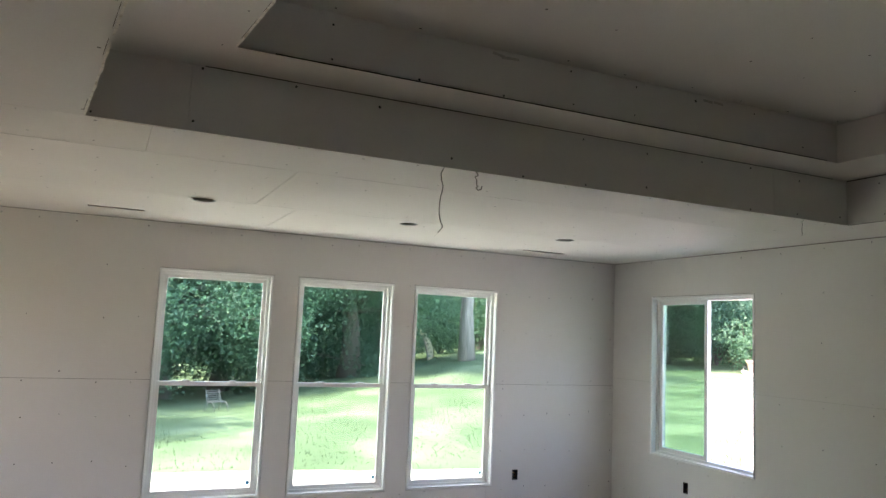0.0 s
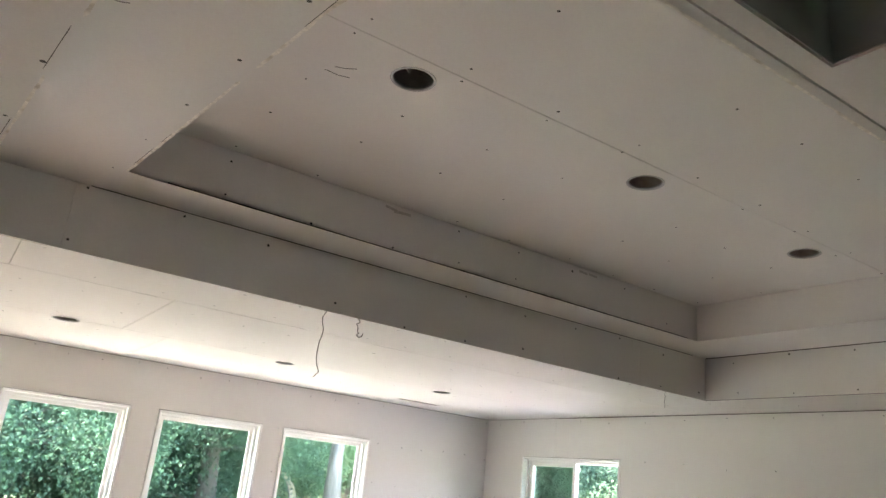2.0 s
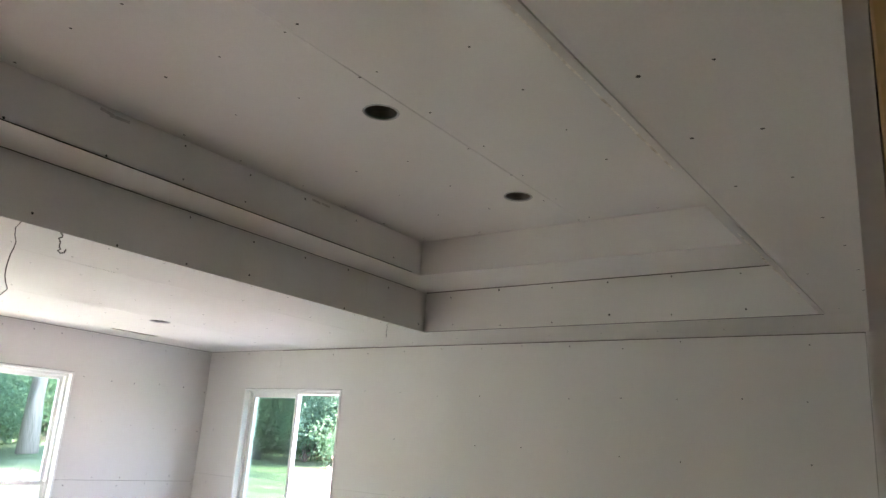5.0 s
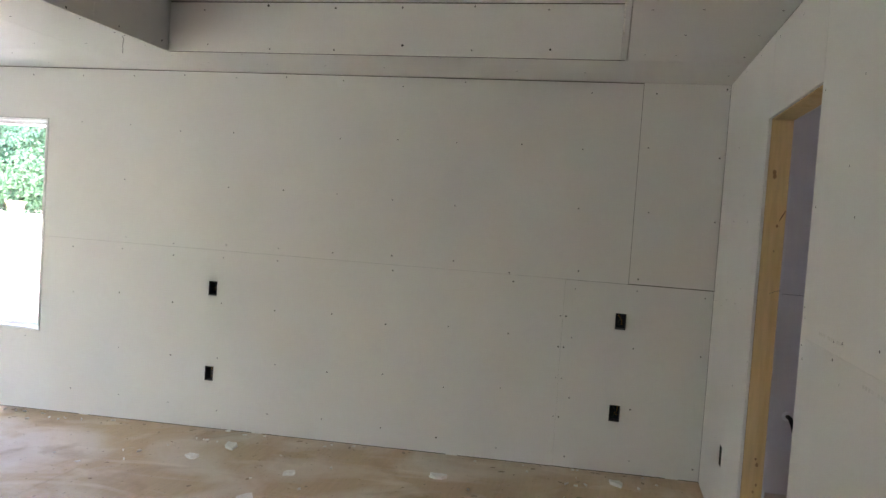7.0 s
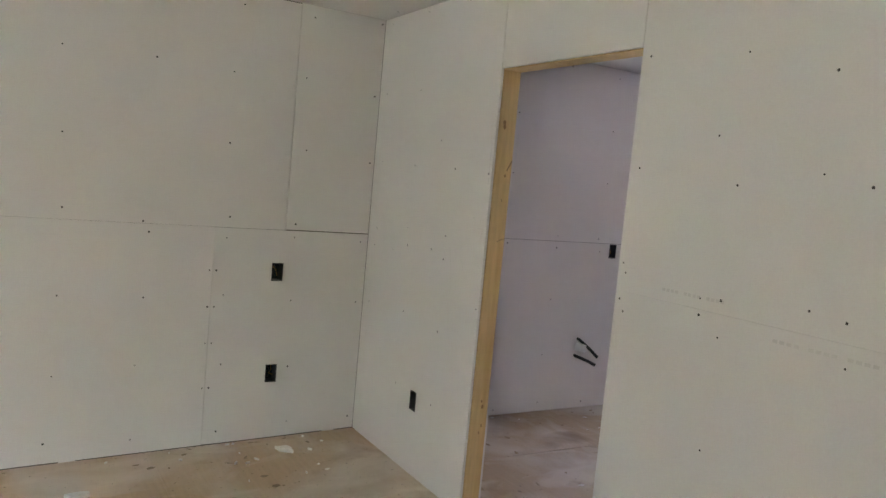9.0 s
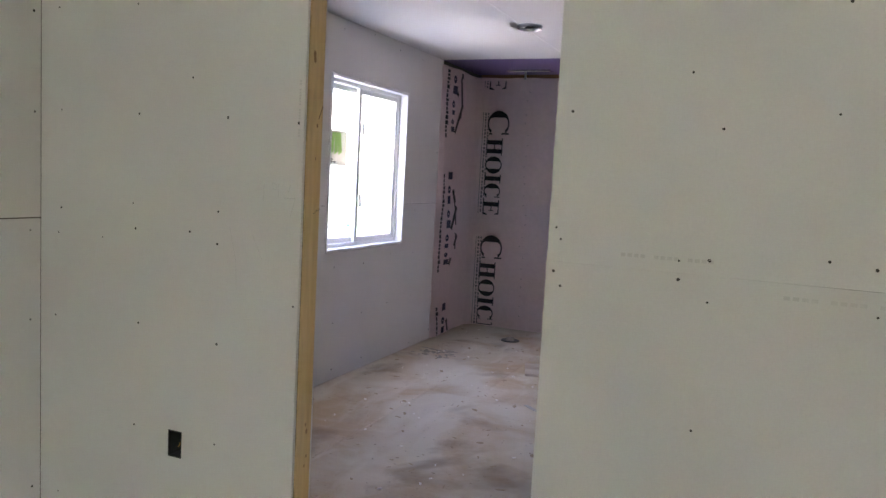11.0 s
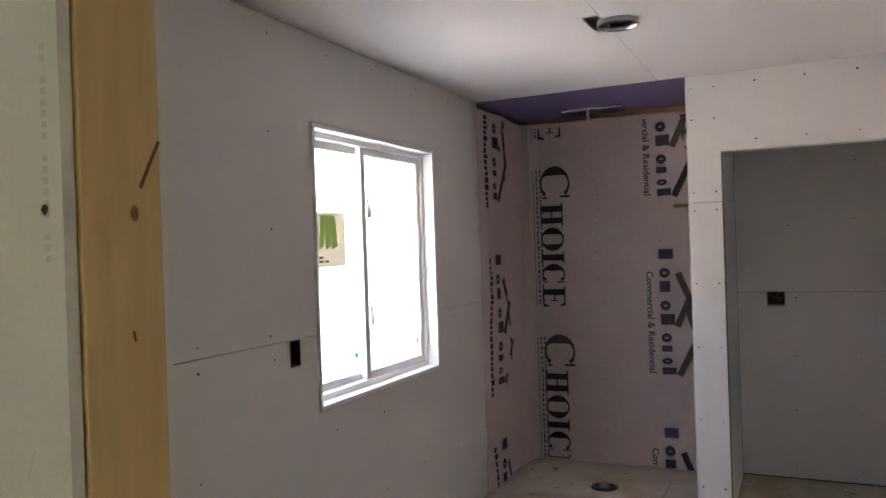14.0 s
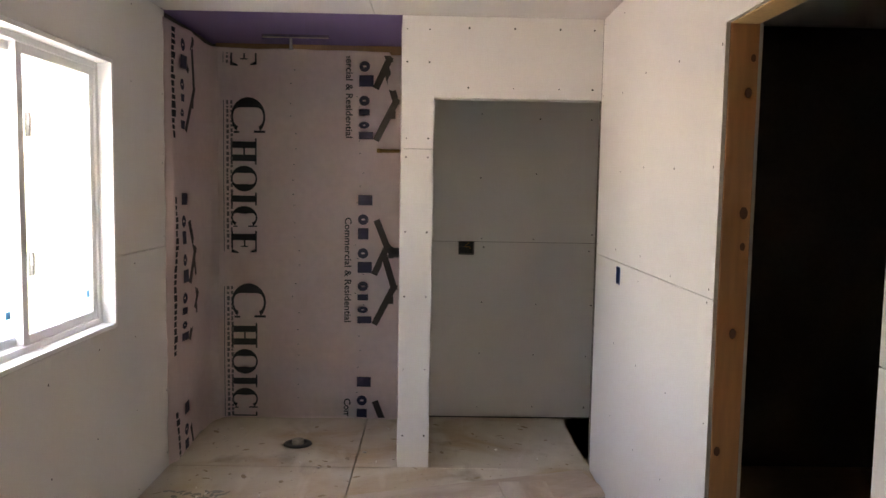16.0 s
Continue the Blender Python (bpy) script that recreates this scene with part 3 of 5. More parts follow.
def ragged_edge(parent, place, a, b, width, spans, mat, label, seed, proud=0.0016):
    """A torn strip of board edge with an uneven outline, laid along a line in the given stretches (0 to 1)."""
    (u0, v0), (u1, v1) = a, b
    long = math.hypot(u1 - u0, v1 - v0)
    du, dv = (u1 - u0) / long, (v1 - v0) / long
    bm = bmesh.new()
    for s0, s1 in spans:
        n = max(2, int((s1 - s0) * long / 0.02))
        rows = []
        for k in range(n + 1):
            s = (s0 + (s1 - s0) * k / n) * long
            taper = 0.25 if k in (0, n) else 1.0
            lo = -width * taper * (0.55 + 0.5 * noise.noise((s * 9, seed, 0)) + 0.35 * noise.noise((s * 37, seed, 3)))
            hi = width * taper * (0.25 + 0.2 * noise.noise((s * 23, seed, 7)))
            rows.append([bm.verts.new(place(u0 + du * s - dv * w, v0 + dv * s + du * w, -proud)) for w in (lo, hi)])
        for p, q in zip(rows, rows[1:]):
            bm.faces.new((p[0], p[1], q[1], q[0]))
    part("torn_edge", bm, mat, parent, label)


PAPER_EDGE = material("torn_board_edge", (0.84, 0.81, 0.75), 0.9, 0.25, 70, 14, 0.3, (0.50, 0.45, 0.38), mix=(0.5, 0.66))
step_place = skewed(face_z(STEP, 1))
ragged_edge(ceiling, ceil_place, (-5.322, 0.665), (-5.322, 3.41), 0.010, [(0.0, 0.28), (0.40, 0.62), (0.645, 1.0)], PAPER_EDGE, "pale torn board edge", 1)
ragged_edge(ceiling, ceil_place, (-5.331, 0.665), (-5.331, 3.40), 0.0026, [(0.30, 0.39), (0.52, 0.60), (0.63, 0.70), (0.90, 0.97)], CAVITY_AND_SHADE, "dark open gap at the board edge", 2, 0.0022)
ragged_edge(tray, step_place, (-4.797, 0.93), (-4.797, 3.098), 0.014, [(0.0, 0.45), (0.5, 1.0)], PAPER_EDGE, "pale torn board edge", 3)
ragged_edge(tray, step_place, (-4.803, 1.2), (-4.803, 3.05), 0.0026, [(0.1, 0.22), (0.74, 0.80), (0.84, 0.97)], CAVITY_AND_SHADE, "dark open gap at the board edge", 4, 0.0022)
ragged_edge(tray, step_place, (-4.79, 3.101), (-1.2, 3.101), 0.007, [(0.0, 0.22), (0.3, 0.34), (0.5, 0.63)], PAPER_EDGE, "pale torn board edge", 5)
ragged_edge(ceiling, ceil_place, (-0.62, 3.414), (-5.3, 3.414), 0.008, [(0.0, 0.2), (0.42, 0.55), (0.7, 0.9)], PAPER_EDGE, "pale torn board edge", 6)
ragged_edge(ceiling, ceil_place, (-4.95, 3.412), (-5.31, 3.412), 0.006, [(0.0, 0.98)], KNOT, "brown open gap at the board edge", 7, 0.0024)
ragged_edge(tray, step_place, (-5.3, 3.402), (-1.0, 3.402), 0.004, [(0.11, 0.2), (0.24, 0.52)], CAVITY_AND_SHADE, "dark open gap at the board edge", 8)
ragged_edge(ceiling, ceil_place, (-0.7, 0.655), (-5.3, 0.655), 0.009, [(0.1, 0.35), (0.5, 0.95)], PAPER_EDGE, "pale torn board edge", 9)
ragged_edge(ceiling, ceil_place, (-6.5, 3.98), (-1.6, 3.98), 0.0035, [(0.05, 0.3), (0.36, 0.44), (0.5, 0.62), (0.7, 0.75)], CAVITY_AND_SHADE, "dark open gap between boards", 10)
ragged_edge(ceiling, ceil_place, (-6.0, 5.27), (-1.0, 5.27), 0.003, [(0.3, 0.42), (0.5, 0.56)], CAVITY_AND_SHADE, "dark open gap between boards", 11)

# ---- floors ----
PIT = (-2.19, -1.82, -3.45, -2.60)


def fall(y):
    """The great room's floor falls a little toward the north wall."""
    return -0.027 * max(0.0, y)


def sloped(depth):
    return lambda u, v, w: (u, v, fall(v) + depth - w)


def floor_of(name, label, sheets, holes, mat):
    bm = bmesh.new()
    u0, u1 = min(s[0] for s in sheets), max(s[1] for s in sheets)
    v0, v1 = min(s[2] for s in sheets), max(s[3] for s in sheets)
    panel(bm, u0, u1, v0, v1, holes, sloped(-0.022), 0.03, back=True)
    ob = tagged(finish(bm, name, CAVITY_AND_SHADE), label, "floor", kind="structure")
    gap = 0.0026 if mat is FLOOR_BATH else 0.0012
    for s in sheets:
        bm = bmesh.new()
        panel(bm, s[0] + gap, s[1] - gap, s[2] + gap, s[3] - gap, holes, sloped(0.0), 0.02)
        part("subfloor_sheet", bm, mat, ob)


tiles = []
for j in range(6):
    y0, y1 = 1.22 * j - 0.05, min(1.22 * (j + 1) - 0.05, NORTH)
    cuts = [WEST] + [x for x in (-6.5 + 1.22 * (j % 2) + 2.44 * k for k in range(4)) if WEST < x < 0] + [0.0]
    tiles += [(a, b, max(y0, -0.0), y1) for a, b in zip(cuts, cuts[1:])]
floor_of("floor", "dusty tan subfloor smeared with joint dust", tiles, [], FLOOR)
# solid dark strip at the east wall's foot, coloured as the gap's shade
bm = bmesh.new()
for k in range(34):
    a, b = 0.2 * k, 0.2 * k + (0.2 if k % 7 else 0.12)
    if b < NORTH:
        v = box(bm, -0.0045, -0.0005, a, b, 0.0005, 0.0035 + 0.003 * abs(noise.noise((k * 0.7, 0, 5))))
        for p in v:
            p.co.z += fall(p.co.y)
tagged(finish(bm, "base_gap", CAVITY_AND_SHADE), "dark uneven strip for the shaded gap under the gypsum boards", "gap", kind="structure")
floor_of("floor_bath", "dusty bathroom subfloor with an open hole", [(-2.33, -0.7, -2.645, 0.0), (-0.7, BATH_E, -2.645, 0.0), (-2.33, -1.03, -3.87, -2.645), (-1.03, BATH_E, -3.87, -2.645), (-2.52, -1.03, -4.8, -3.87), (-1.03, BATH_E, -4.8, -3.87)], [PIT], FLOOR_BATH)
floor_of("floor_side", "dusty subfloor of unlit side rooms", [(-4.5, -2.33, -4.78, 0.0), (WEST, -4.5, -3.2, 0.0)], [], FLOOR)
bm = bmesh.new()
box(bm, -2.45, -1.6, -3.7, -2.4, -0.5, -0.46)
tagged(finish(bm, "crawl_space_ground", CAVITY_AND_SHADE), "dark earth under the open floor", "ground", kind="structure")


# ---- door framing ----
def stud_post(name, parent, x0, x1, y0, y1, z0, z1, mat, knots, face, seed):
    """A length of planed lumber with eased edges; knots on the face that shows."""
    bm = bmesh.new()
    box(bm, x0, x1, y0, y1, z0, z1, 0.002)
    post = part(name, bm, mat, parent)
    rng = random.Random(seed)
    bm = bmesh.new()
    for _ in range(knots):
        z, r = rng.uniform(z0 + 0.1, z1 - 0.1), rng.uniform(0.004, 0.009) * (1.8 if mat is PINE_RED else 1.0)
        n = 12
        if face[0] == "x":
            c = rng.uniform(y0 + 0.015, y1 - 0.015)
            ring = [bm.verts.new((face[1], c + r * math.cos(2 * math.pi * k / n), z + 1.5 * r * math.sin(2 * math.pi * k / n))) for k in range(n)]
        else:
            c = rng.uniform(x0 + 0.015, x1 - 0.015)
            ring = [bm.verts.new((c + r * math.cos(2 * math.pi * k / n), face[1], z + 1.5 * r * math.sin(2 * math.pi * k / n))) for k in range(n)]
        bm.faces.new(ring)
    if knots:
        part("knots", bm, KNOT_RED if mat is PINE_RED else KNOT, post, "dark brown knots")
    else:
        bm.free()


def frame_in_x(name, label, x0, x1, top, mat, seed):
    """Rough framing of a doorway in a wall along x."""
    ob = holder(name, label, "door frame", "structure")
    ya, yb = -BOARD - STUD - 0.001, -BOARD - 0.001
    stud_post("jamb_stud", ob, x1 - 0.004, x1 + 0.034, ya, yb, 0.0, top, mat, 7, ("x", x1 - 0.0048), seed)
    stud_post("jamb_stud", ob, x0 - 0.037, x0 + 0.001, ya, yb, 0.0, top, mat, 6, ("x", x0 + 0.0016), seed + 1)
    bm = bmesh.new()
    box(bm, x0 - 0.03, x1 + 0.03, ya, yb, top - 0.004, top + 0.034, 0.002)
    part("header", bm, mat, ob)


frame_in_x("door_frame_bath", "raw yellow pine studs framing the bathroom doorway", DOOR[0], DOOR[1], 2.058, PINE, 4)
frame_in_x("door_frame_hall", "raw pine studs framing a wide hall opening", HALL[0], HALL[1], 2.06, PINE, 9)
closet_frame = holder("door_frame_closet", "reddish raw fir studs framing a dark closet doorway", "door frame", "structure")
xa, xb = BATH_W - BOARD - STUD - 0.001, BATH_W - BOARD - 0.001
stud_post("jamb_stud", closet_frame, xa, xb, CLOSET[0] - 0.034, CLOSET[0] + 0.004, 0, 2.058, PINE_RED, 9, ("y", CLOSET[0] + 0.0048), 31)
stud_post("jamb_stud", closet_frame, xa, xb, CLOSET[1] - 0.004, CLOSET[1] + 0.034, 0, 2.058, PINE_RED, 5, ("y", CLOSET[1] - 0.0048), 32)
bm = bmesh.new()
box(bm, xa, xb, CLOSET[0] - 0.03, CLOSET[1] + 0.03, 2.054, 2.092, 0.002)
part("header", bm, PINE, closet_frame)


# ---- windows ----
def ring_frame(bm, x0, x1, z0, z1, y0, y1, w, bevel=0.003):
    for a, b, c, d in ((x0, x0 + w, z0, z1), (x1 - w, x1, z0, z1), (x0 + w, x1 - w, z0, z0 + w), (x0 + w, x1 - w, z1 - w, z1)):
        box(bm, a, b, y0, y1, c, d, bevel)


def pane(parent, x0, x1, z0, z1, y, mat):
    bm = bmesh.new()
    box(bm, x0, x1, y - 0.002, y + 0.002, z0, z1)
    ob = part("pane", bm, mat, parent)
    ob.visible_shadow = False
    return ob


def window_base(name, label, w, h, m, depth=0.14):
    ob = holder(name, label, "window", "structure", m=m)
    bm = bmesh.new()
    ring_frame(bm, 0.004, w - 0.004, 0.004, h - 0.004, -0.006, depth, 0.019)
    part("jamb_lining", bm, VINYL, ob)
    return ob


def single_hung(name, label, w, h, m):
    ob = window_base(name, label, w, h, m)
    bm = bmesh.new()
    ring_frame(bm, 0.021, w - 0.021, 0.021, h - 0.021, 0.055, 0.138, 0.026)
    part("window_frame", bm, VINYL, ob)
    mid = h * 0.498
    for nm, za, zb, y in (("upper_sash", mid - 0.018, h - 0.042, 0.112), ("lower_sash", 0.042, mid + 0.018, 0.078)):
        bm = bmesh.new()
        ring_frame(bm, 0.042, w - 0.042, za, zb, y - 0.014, y + 0.014, 0.036)
        sash = part(nm, bm, VINYL, ob)
        pane(sash, 0.077, w - 0.077, za + 0.035, zb - 0.035, y, GLASS)
        if nm == "lower_sash":
            bm = bmesh.new()
            for cx in (w * 0.3, w * 0.7):
                box(bm, cx - 0.03, cx + 0.03, y - 0.03, y + 0.012, zb, zb + 0.012, 0.004)
            part("sash_lock", bm, VINYL, sash, "white vinyl sash locks")
            bm = bmesh.new()
            box(bm, w - 0.115, w - 0.085, y - 0.0045, y - 0.003, za + 0.065, za + 0.095)
            part("tape_tab", bm, BLUE_TAPE, sash, "small dark blue tape tab")
    return ob


for i, (x0, x1, z0, z1) in enumerate(WINDOWS):
    single_hung(f"window_{i + 1}", "tall white vinyl single-hung window with tinted panes", x1 - x0, z1 - z0, pose(x0, NORTH, z0))

# unseen window, added to let more daylight in from the west
single_hung("window_6", "wide white vinyl window, unseen, added in the west wall for light", ADDED_WEST_WINDOW[1] - ADDED_WEST_WINDOW[0], ADDED_WEST_WINDOW[3] - ADDED_WEST_WINDOW[2], pose(WEST, ADDED_WEST_WINDOW[0], ADDED_WEST_WINDOW[2], 0, 0, 90))


def slider(name, label, w, h, m, glass, opened):
    ob = window_base(name, label, w, h, m)
    bm = bmesh.new()
    ring_frame(bm, 0.021, w - 0.021, 0.021, h - 0.021, 0.055, 0.138, 0.028)
    part("window_frame", bm, VINYL, ob)
    half = w * 0.5 - (0.0 if opened else 0.025)
    spans = (("fixed_sash", 0.044, half + 0.03, 0.112), ("sliding_sash", 0.06 if opened else half - 0.055, half + 0.045 if opened else w - 0.044, 0.080))
    for nm, xa, xb, y in spans:
        bm = bmesh.new()
        ring_frame(bm, xa, xb, 0.044, h - 0.044, y - 0.014, y + 0.014, 0.04)
        sash = part(nm, bm, VINYL, ob)
        pane(sash, xa + 0.039, xb - 0.039, 0.083, h - 0.083, y, glass)
    return ob, half


slider("window_4", "white vinyl sliding window, half slid open", SLIDER[1] - SLIDER[0], SLIDER[3] - SLIDER[2], pose(0, SLIDER[1], SLIDER[2], 0, 0, -90), GLASS, True)
bath_window, half = slider("window_5", "white vinyl sliding window with obscure panes", BATH_WINDOW[1] - BATH_WINDOW[0], BATH_WINDOW[3] - BATH_WINDOW[2], pose(BATH_E, BATH_WINDOW[1], BATH_WINDOW[2], 0, 0, -90), FROSTED, False)


# ---- outside: lawn ----
def ground_height(x, y):
    """The lawn lies level by the house, climbs gently away from it and swells toward the north-east."""
    dx, dy = max(x - 0.2, WEST - x, 0.0), max(y - NORTH, -5.1 - y, 0.0)
    d = math.hypot(dx, dy)
    rise = max(0.0, min(d - 3.0, 60.0))
    turn = math.degrees(math.atan2(x + 5.2, max(y, 0.1)))
    swell = 0.75 * math.exp(-((turn - 29) / 7) ** 2) - 1.0 * math.exp(-((turn - 6) / 9) ** 2)
    grow = min(1.0, max(0.0, (d - 2.0) / 22.0))
    return -0.42 + 0.036 * rise + swell * grow * grow * (3 - 2 * grow) + (0.05 * noise.noise((x * 0.12, y * 0.12, 0)) if d > 4 else 0.0)


LAWN = material("lawn", (0.080, 0.145, 0.062), 0.9, 0.5, 14, 0.6, 0.5, (0.15, 0.21, 0.115), mix=(0.42, 0.68))
PALE = material("bare_pale_ground", (0.68, 0.64, 0.57), 0.9, 0.12, 20, 1.2, 0.3)
bm = bmesh.new()
xs = sorted({-1500, -700, -300, -150, -90, *range(-60, 92, 2), 120, 200, 400, 800, 1500})
ys = sorted({-1500, -700, -300, -150, -90, -60, -40, *range(-30, 92, 2), 120, 200, 400, 800, 1500})
grid = {(x, y): bm.verts.new((x, y, ground_height(x, y))) for x in xs for y in ys}
for xa, xb in zip(xs, xs[1:]):
    for ya, yb in zip(ys, ys[1:]):
        bm.faces.new((grid[xa, ya], grid[xb, ya], grid[xb, yb], grid[xa, yb]))
ground = tagged(finish(bm, "ground", LAWN, smooth=True), "sunlit green lawn rising gently toward woods", "lawn", kind="structure")
bm = bmesh.new()
box(bm, WEST, 0.9, NORTH + 0.2, NORTH + 3.9, -0.46, -0.395)
tagged(finish(bm, "pavement", PALE), "pale bare strip along the north house wall", "pavement", kind="structure")
# the drive runs on unseen past the bathroom to bounce sunlight indoors
bm = bmesh.new()
rows = []
for k in range(33):
    x = 0.9 + 0.7 * k
    edge = (x + 5.2) * 0.95 + 0.25 * noise.noise((x * 0.6, 0, 3))
    rows.append([bm.verts.new((x, y, ground_height(x, y) + 0.06)) for y in (-7.5 + (edge + 7.5) * j / 18 for j in range(19))])
for p, q in zip(rows, rows[1:]):
    for j in range(18):
        bm.faces.new((p[j], q[j], q[j + 1], p[j + 1]))
tagged(finish(bm, "driveway", PALE, smooth=True), "pale gravel drive beside the house, extended unseen to bounce light", "drive", kind="structure")


def leaf_material(name, color, other):
    m = material(name, color, 0.55, 0.3, 3.0, 0.5, 0.0)
    n, l = m.node_tree.nodes, m.node_tree.links
    b = n["Principled BSDF"]
    geo, mx = n.new("ShaderNodeNewGeometry"), n.new("ShaderNodeMix")
    mx.data_type = "RGBA"
    mx.inputs[6].default_value, mx.inputs[7].default_value = (*color, 1), (*other, 1)
    l.new(geo.outputs["Random Per Island"], mx.inputs[0])
    l.new(mx.outputs[2], b.inputs["Base Color"])
    glow, add = n.new("ShaderNodeBsdfTranslucent"), n.new("ShaderNodeMixShader")
    l.new(mx.outputs[2], glow.inputs[0])
    add.inputs[0].default_value = 0.55
    l.new(b.outputs[0], add.inputs[1])
    l.new(glow.outputs[0], add.inputs[2])
    l.new(add.outputs[0], n["Material Output"].inputs[0])
    return m


LEAF = leaf_material("leaves", (0.050, 0.155, 0.100), (0.13, 0.285, 0.185))
LEAF_FAR = leaf_material("far_leaves", (0.045, 0.115, 0.070), (0.10, 0.20, 0.11))
LEAF_LIGHT = leaf_material("light_leaves", (0.060, 0.170, 0.095), (0.14, 0.29, 0.165))
BARK = material("bark", (0.115, 0.10, 0.085), 0.9, 0.45, 12, 2, 1.0, (0.06, 0.054, 0.046), stretch=(1, 1, 0.25))
BARK_GREY = material("pale_bark", (0.38, 0.355, 0.33), 0.9, 0.45, 9, 3, 1.0, (0.11, 0.10, 0.09), stretch=(1, 1, 0.25))


def leaves_mesh(name, centres, spread, count, size, rng, mat):
    """Many small folded leaves round the given clump centres."""
    c = np.asarray(centres)[rng.integers(0, len(centres), count)]
    p = c + rng.normal(0, 1, (count, 3)) * spread
    a = rng.normal(0, 1, (count, 3))
    a[:, 2] -= 0.4
    a /= np.linalg.norm(a, axis=1)[:, None]
    b = np.cross(a, rng.normal(0, 1, (count, 3)))
    b /= np.linalg.norm(b, axis=1)[:, None]
    up = np.cross(a, b)
    s = rng.uniform(size * 0.6, size * 1.3, (count, 1))
    verts = np.stack([p, p + s * (0.5 * a + 0.33 * b) + 0.1 * s * up, p + s * a, p + s * (0.5 * a - 0.33 * b) + 0.1 * s * up], 1).reshape(-1, 3)
    k = np.arange(count)[:, None] * 4
    faces = np.concatenate([k + (0, 1, 2), k + (0, 2, 3)])
    mesh = bpy.data.meshes.new(name)
    mesh.from_pydata(verts.tolist(), [], faces.tolist())
    mesh.materials.append(mat)
    return mesh


def make_tree(seed, height, base, radius, trunk_r, count, mat, leaf=0.2):
    rng = np.random.default_rng(seed)
    tree = holder("tree", "leafy green woodland tree with low hanging branches", "tree", group="trees at the edge of the lawn")
    bm = bmesh.new()
    pts = [(0.12 * math.sin(i * 1.3 + seed), 0.12 * math.cos(i * 0.9 + seed), height * 0.85 * i / 7 - 0.15) for i in range(8)]
    tube(bm, pts, [trunk_r * (1.25 if i == 0 else 1.0 - 0.12 * i) for i in range(8)], 12)
    centres = []
    for k in range(38):
        ang, lift = rng.uniform(0, 2 * math.pi), rng.uniform(0, 1) ** (1.7 if base < 1.5 else 1.3)
        z0 = base + lift * (height - base) * 0.75
        reach = radius * (1 - 0.65 * lift) * rng.uniform(0.6, 1.05)
        tip = Vector((math.cos(ang) * reach, math.sin(ang) * reach, z0 + rng.uniform(-0.6, 0.9)))
        start = Vector((0, 0, min(z0 * 0.9 + 0.3, height * 0.8)))
        middle = start.lerp(tip, 0.5) + Vector((0, 0, rng.uniform(0.1, 0.7)))
        tube(bm, [start, middle, tip], [trunk_r * 0.32, trunk_r * 0.18, 0.02], 6)
        for f in (0.45, 0.65, 0.82, 1.0):
            q = middle.lerp(tip, (f - 0.4) / 0.6)
            for _ in range(2):
                centres.append((q.x + rng.normal(0, 0.45), q.y + rng.normal(0, 0.45), q.z + rng.normal(0, 0.35) - 0.1))
    part("trunk", bm, BARK_GREY if base > 5 else BARK, tree, "rough grey-brown bark", smooth=True)
    crown = new("crown", leaves_mesh("crown", centres, 0.42, count, leaf, rng, mat))
    crown.parent = tree
    return tree


def make_bush(seed, mat):
    rng = np.random.default_rng(seed)
    bush = holder("bush", "light green leafy shrub at the wood's edge", "bush", group="shrubs at the edge of the lawn")
    bm = bmesh.new()
    centres = []
    for k in range(14):
        ang = rng.uniform(0, 2 * math.pi)
        tip = Vector((math.cos(ang) * rng.uniform(0.3, 1.5), math.sin(ang) * rng.uniform(0.3, 1.5), rng.uniform(0.5, 2.3)))
        tube(bm, [(0, 0, -0.1), tip * 0.5 + Vector((0, 0, 0.2)), tip], [0.03, 0.02, 0.008], 5)
        for f in (0.5, 0.8, 1.0):
            centres.append(tuple(tip * f + Vector(rng.normal(0, 0.15, 3))))
    part("woody_base", bm, BARK, bush)
    crown = new("leaves", leaves_mesh("leaves", centres, 0.28, 2600, 0.15, rng, mat))
    crown.parent = bush
    return bush


def spot(azimuth, far):
    """A place on the lawn, by direction from the middle of the room (degrees from +y toward +x)."""
    x, y = -5.2 + far * math.sin(radians(azimuth)), far * math.cos(radians(azimuth))
    return x, y, ground_height(x, y)


KINDS = [make_tree(1, 10, 2.0, 4.5, 0.36, 82000, LEAF, 0.115), make_tree(2, 11, 2.4, 4.6, 0.30, 22000, LEAF, 0.16), make_tree(3, 9, 1.1, 4.2, 0.26, 22000, LEAF_LIGHT, 0.16), make_tree(4, 15, 6.0, 4.0, 0.27, 9000, LEAF, 0.15), make_tree(6, 9, 1.2, 4.8, 0.32, 82000, LEAF, 0.11)]
rng = random.Random(5)
# the last NEAR tree is out of view, added to shade the lawn
NEAR = [(4.0, 23, 4), (8.5, 26, 4), (11.5, 31, 4), (17.6, 25.5, 0), (13.5, 33, 2), (22.0, 36, 1), (26.7, 27, 3), (30.5, 37, 2), (36, 36, 1), (41, 39, 0), (44.5, 46, 1), (48, 44, 2), (52, 41, 1), (57, 38, 0), (0, 27, 2), (-6, 26, 1), (63, 36, 2), (-15, 17, 1)]
FAR = [(a + rng.uniform(-1.5, 1.5), rng.uniform(42, 52), rng.choice((1, 2, 2, 1))) for a in range(-8, 70, 4) if a != 24]
used = set()
for azimuth, far, kind in NEAR + FAR:
    m = Matrix.Translation(spot(azimuth, far)) @ Matrix.Rotation(rng.uniform(0, 6.28), 4, "Z")
    if kind not in used:
        used.add(kind)
        KINDS[kind].matrix_basis = m
    else:
        copy_thing(KINDS[kind], m)
BUSH = make_bush(7, LEAF_LIGHT)
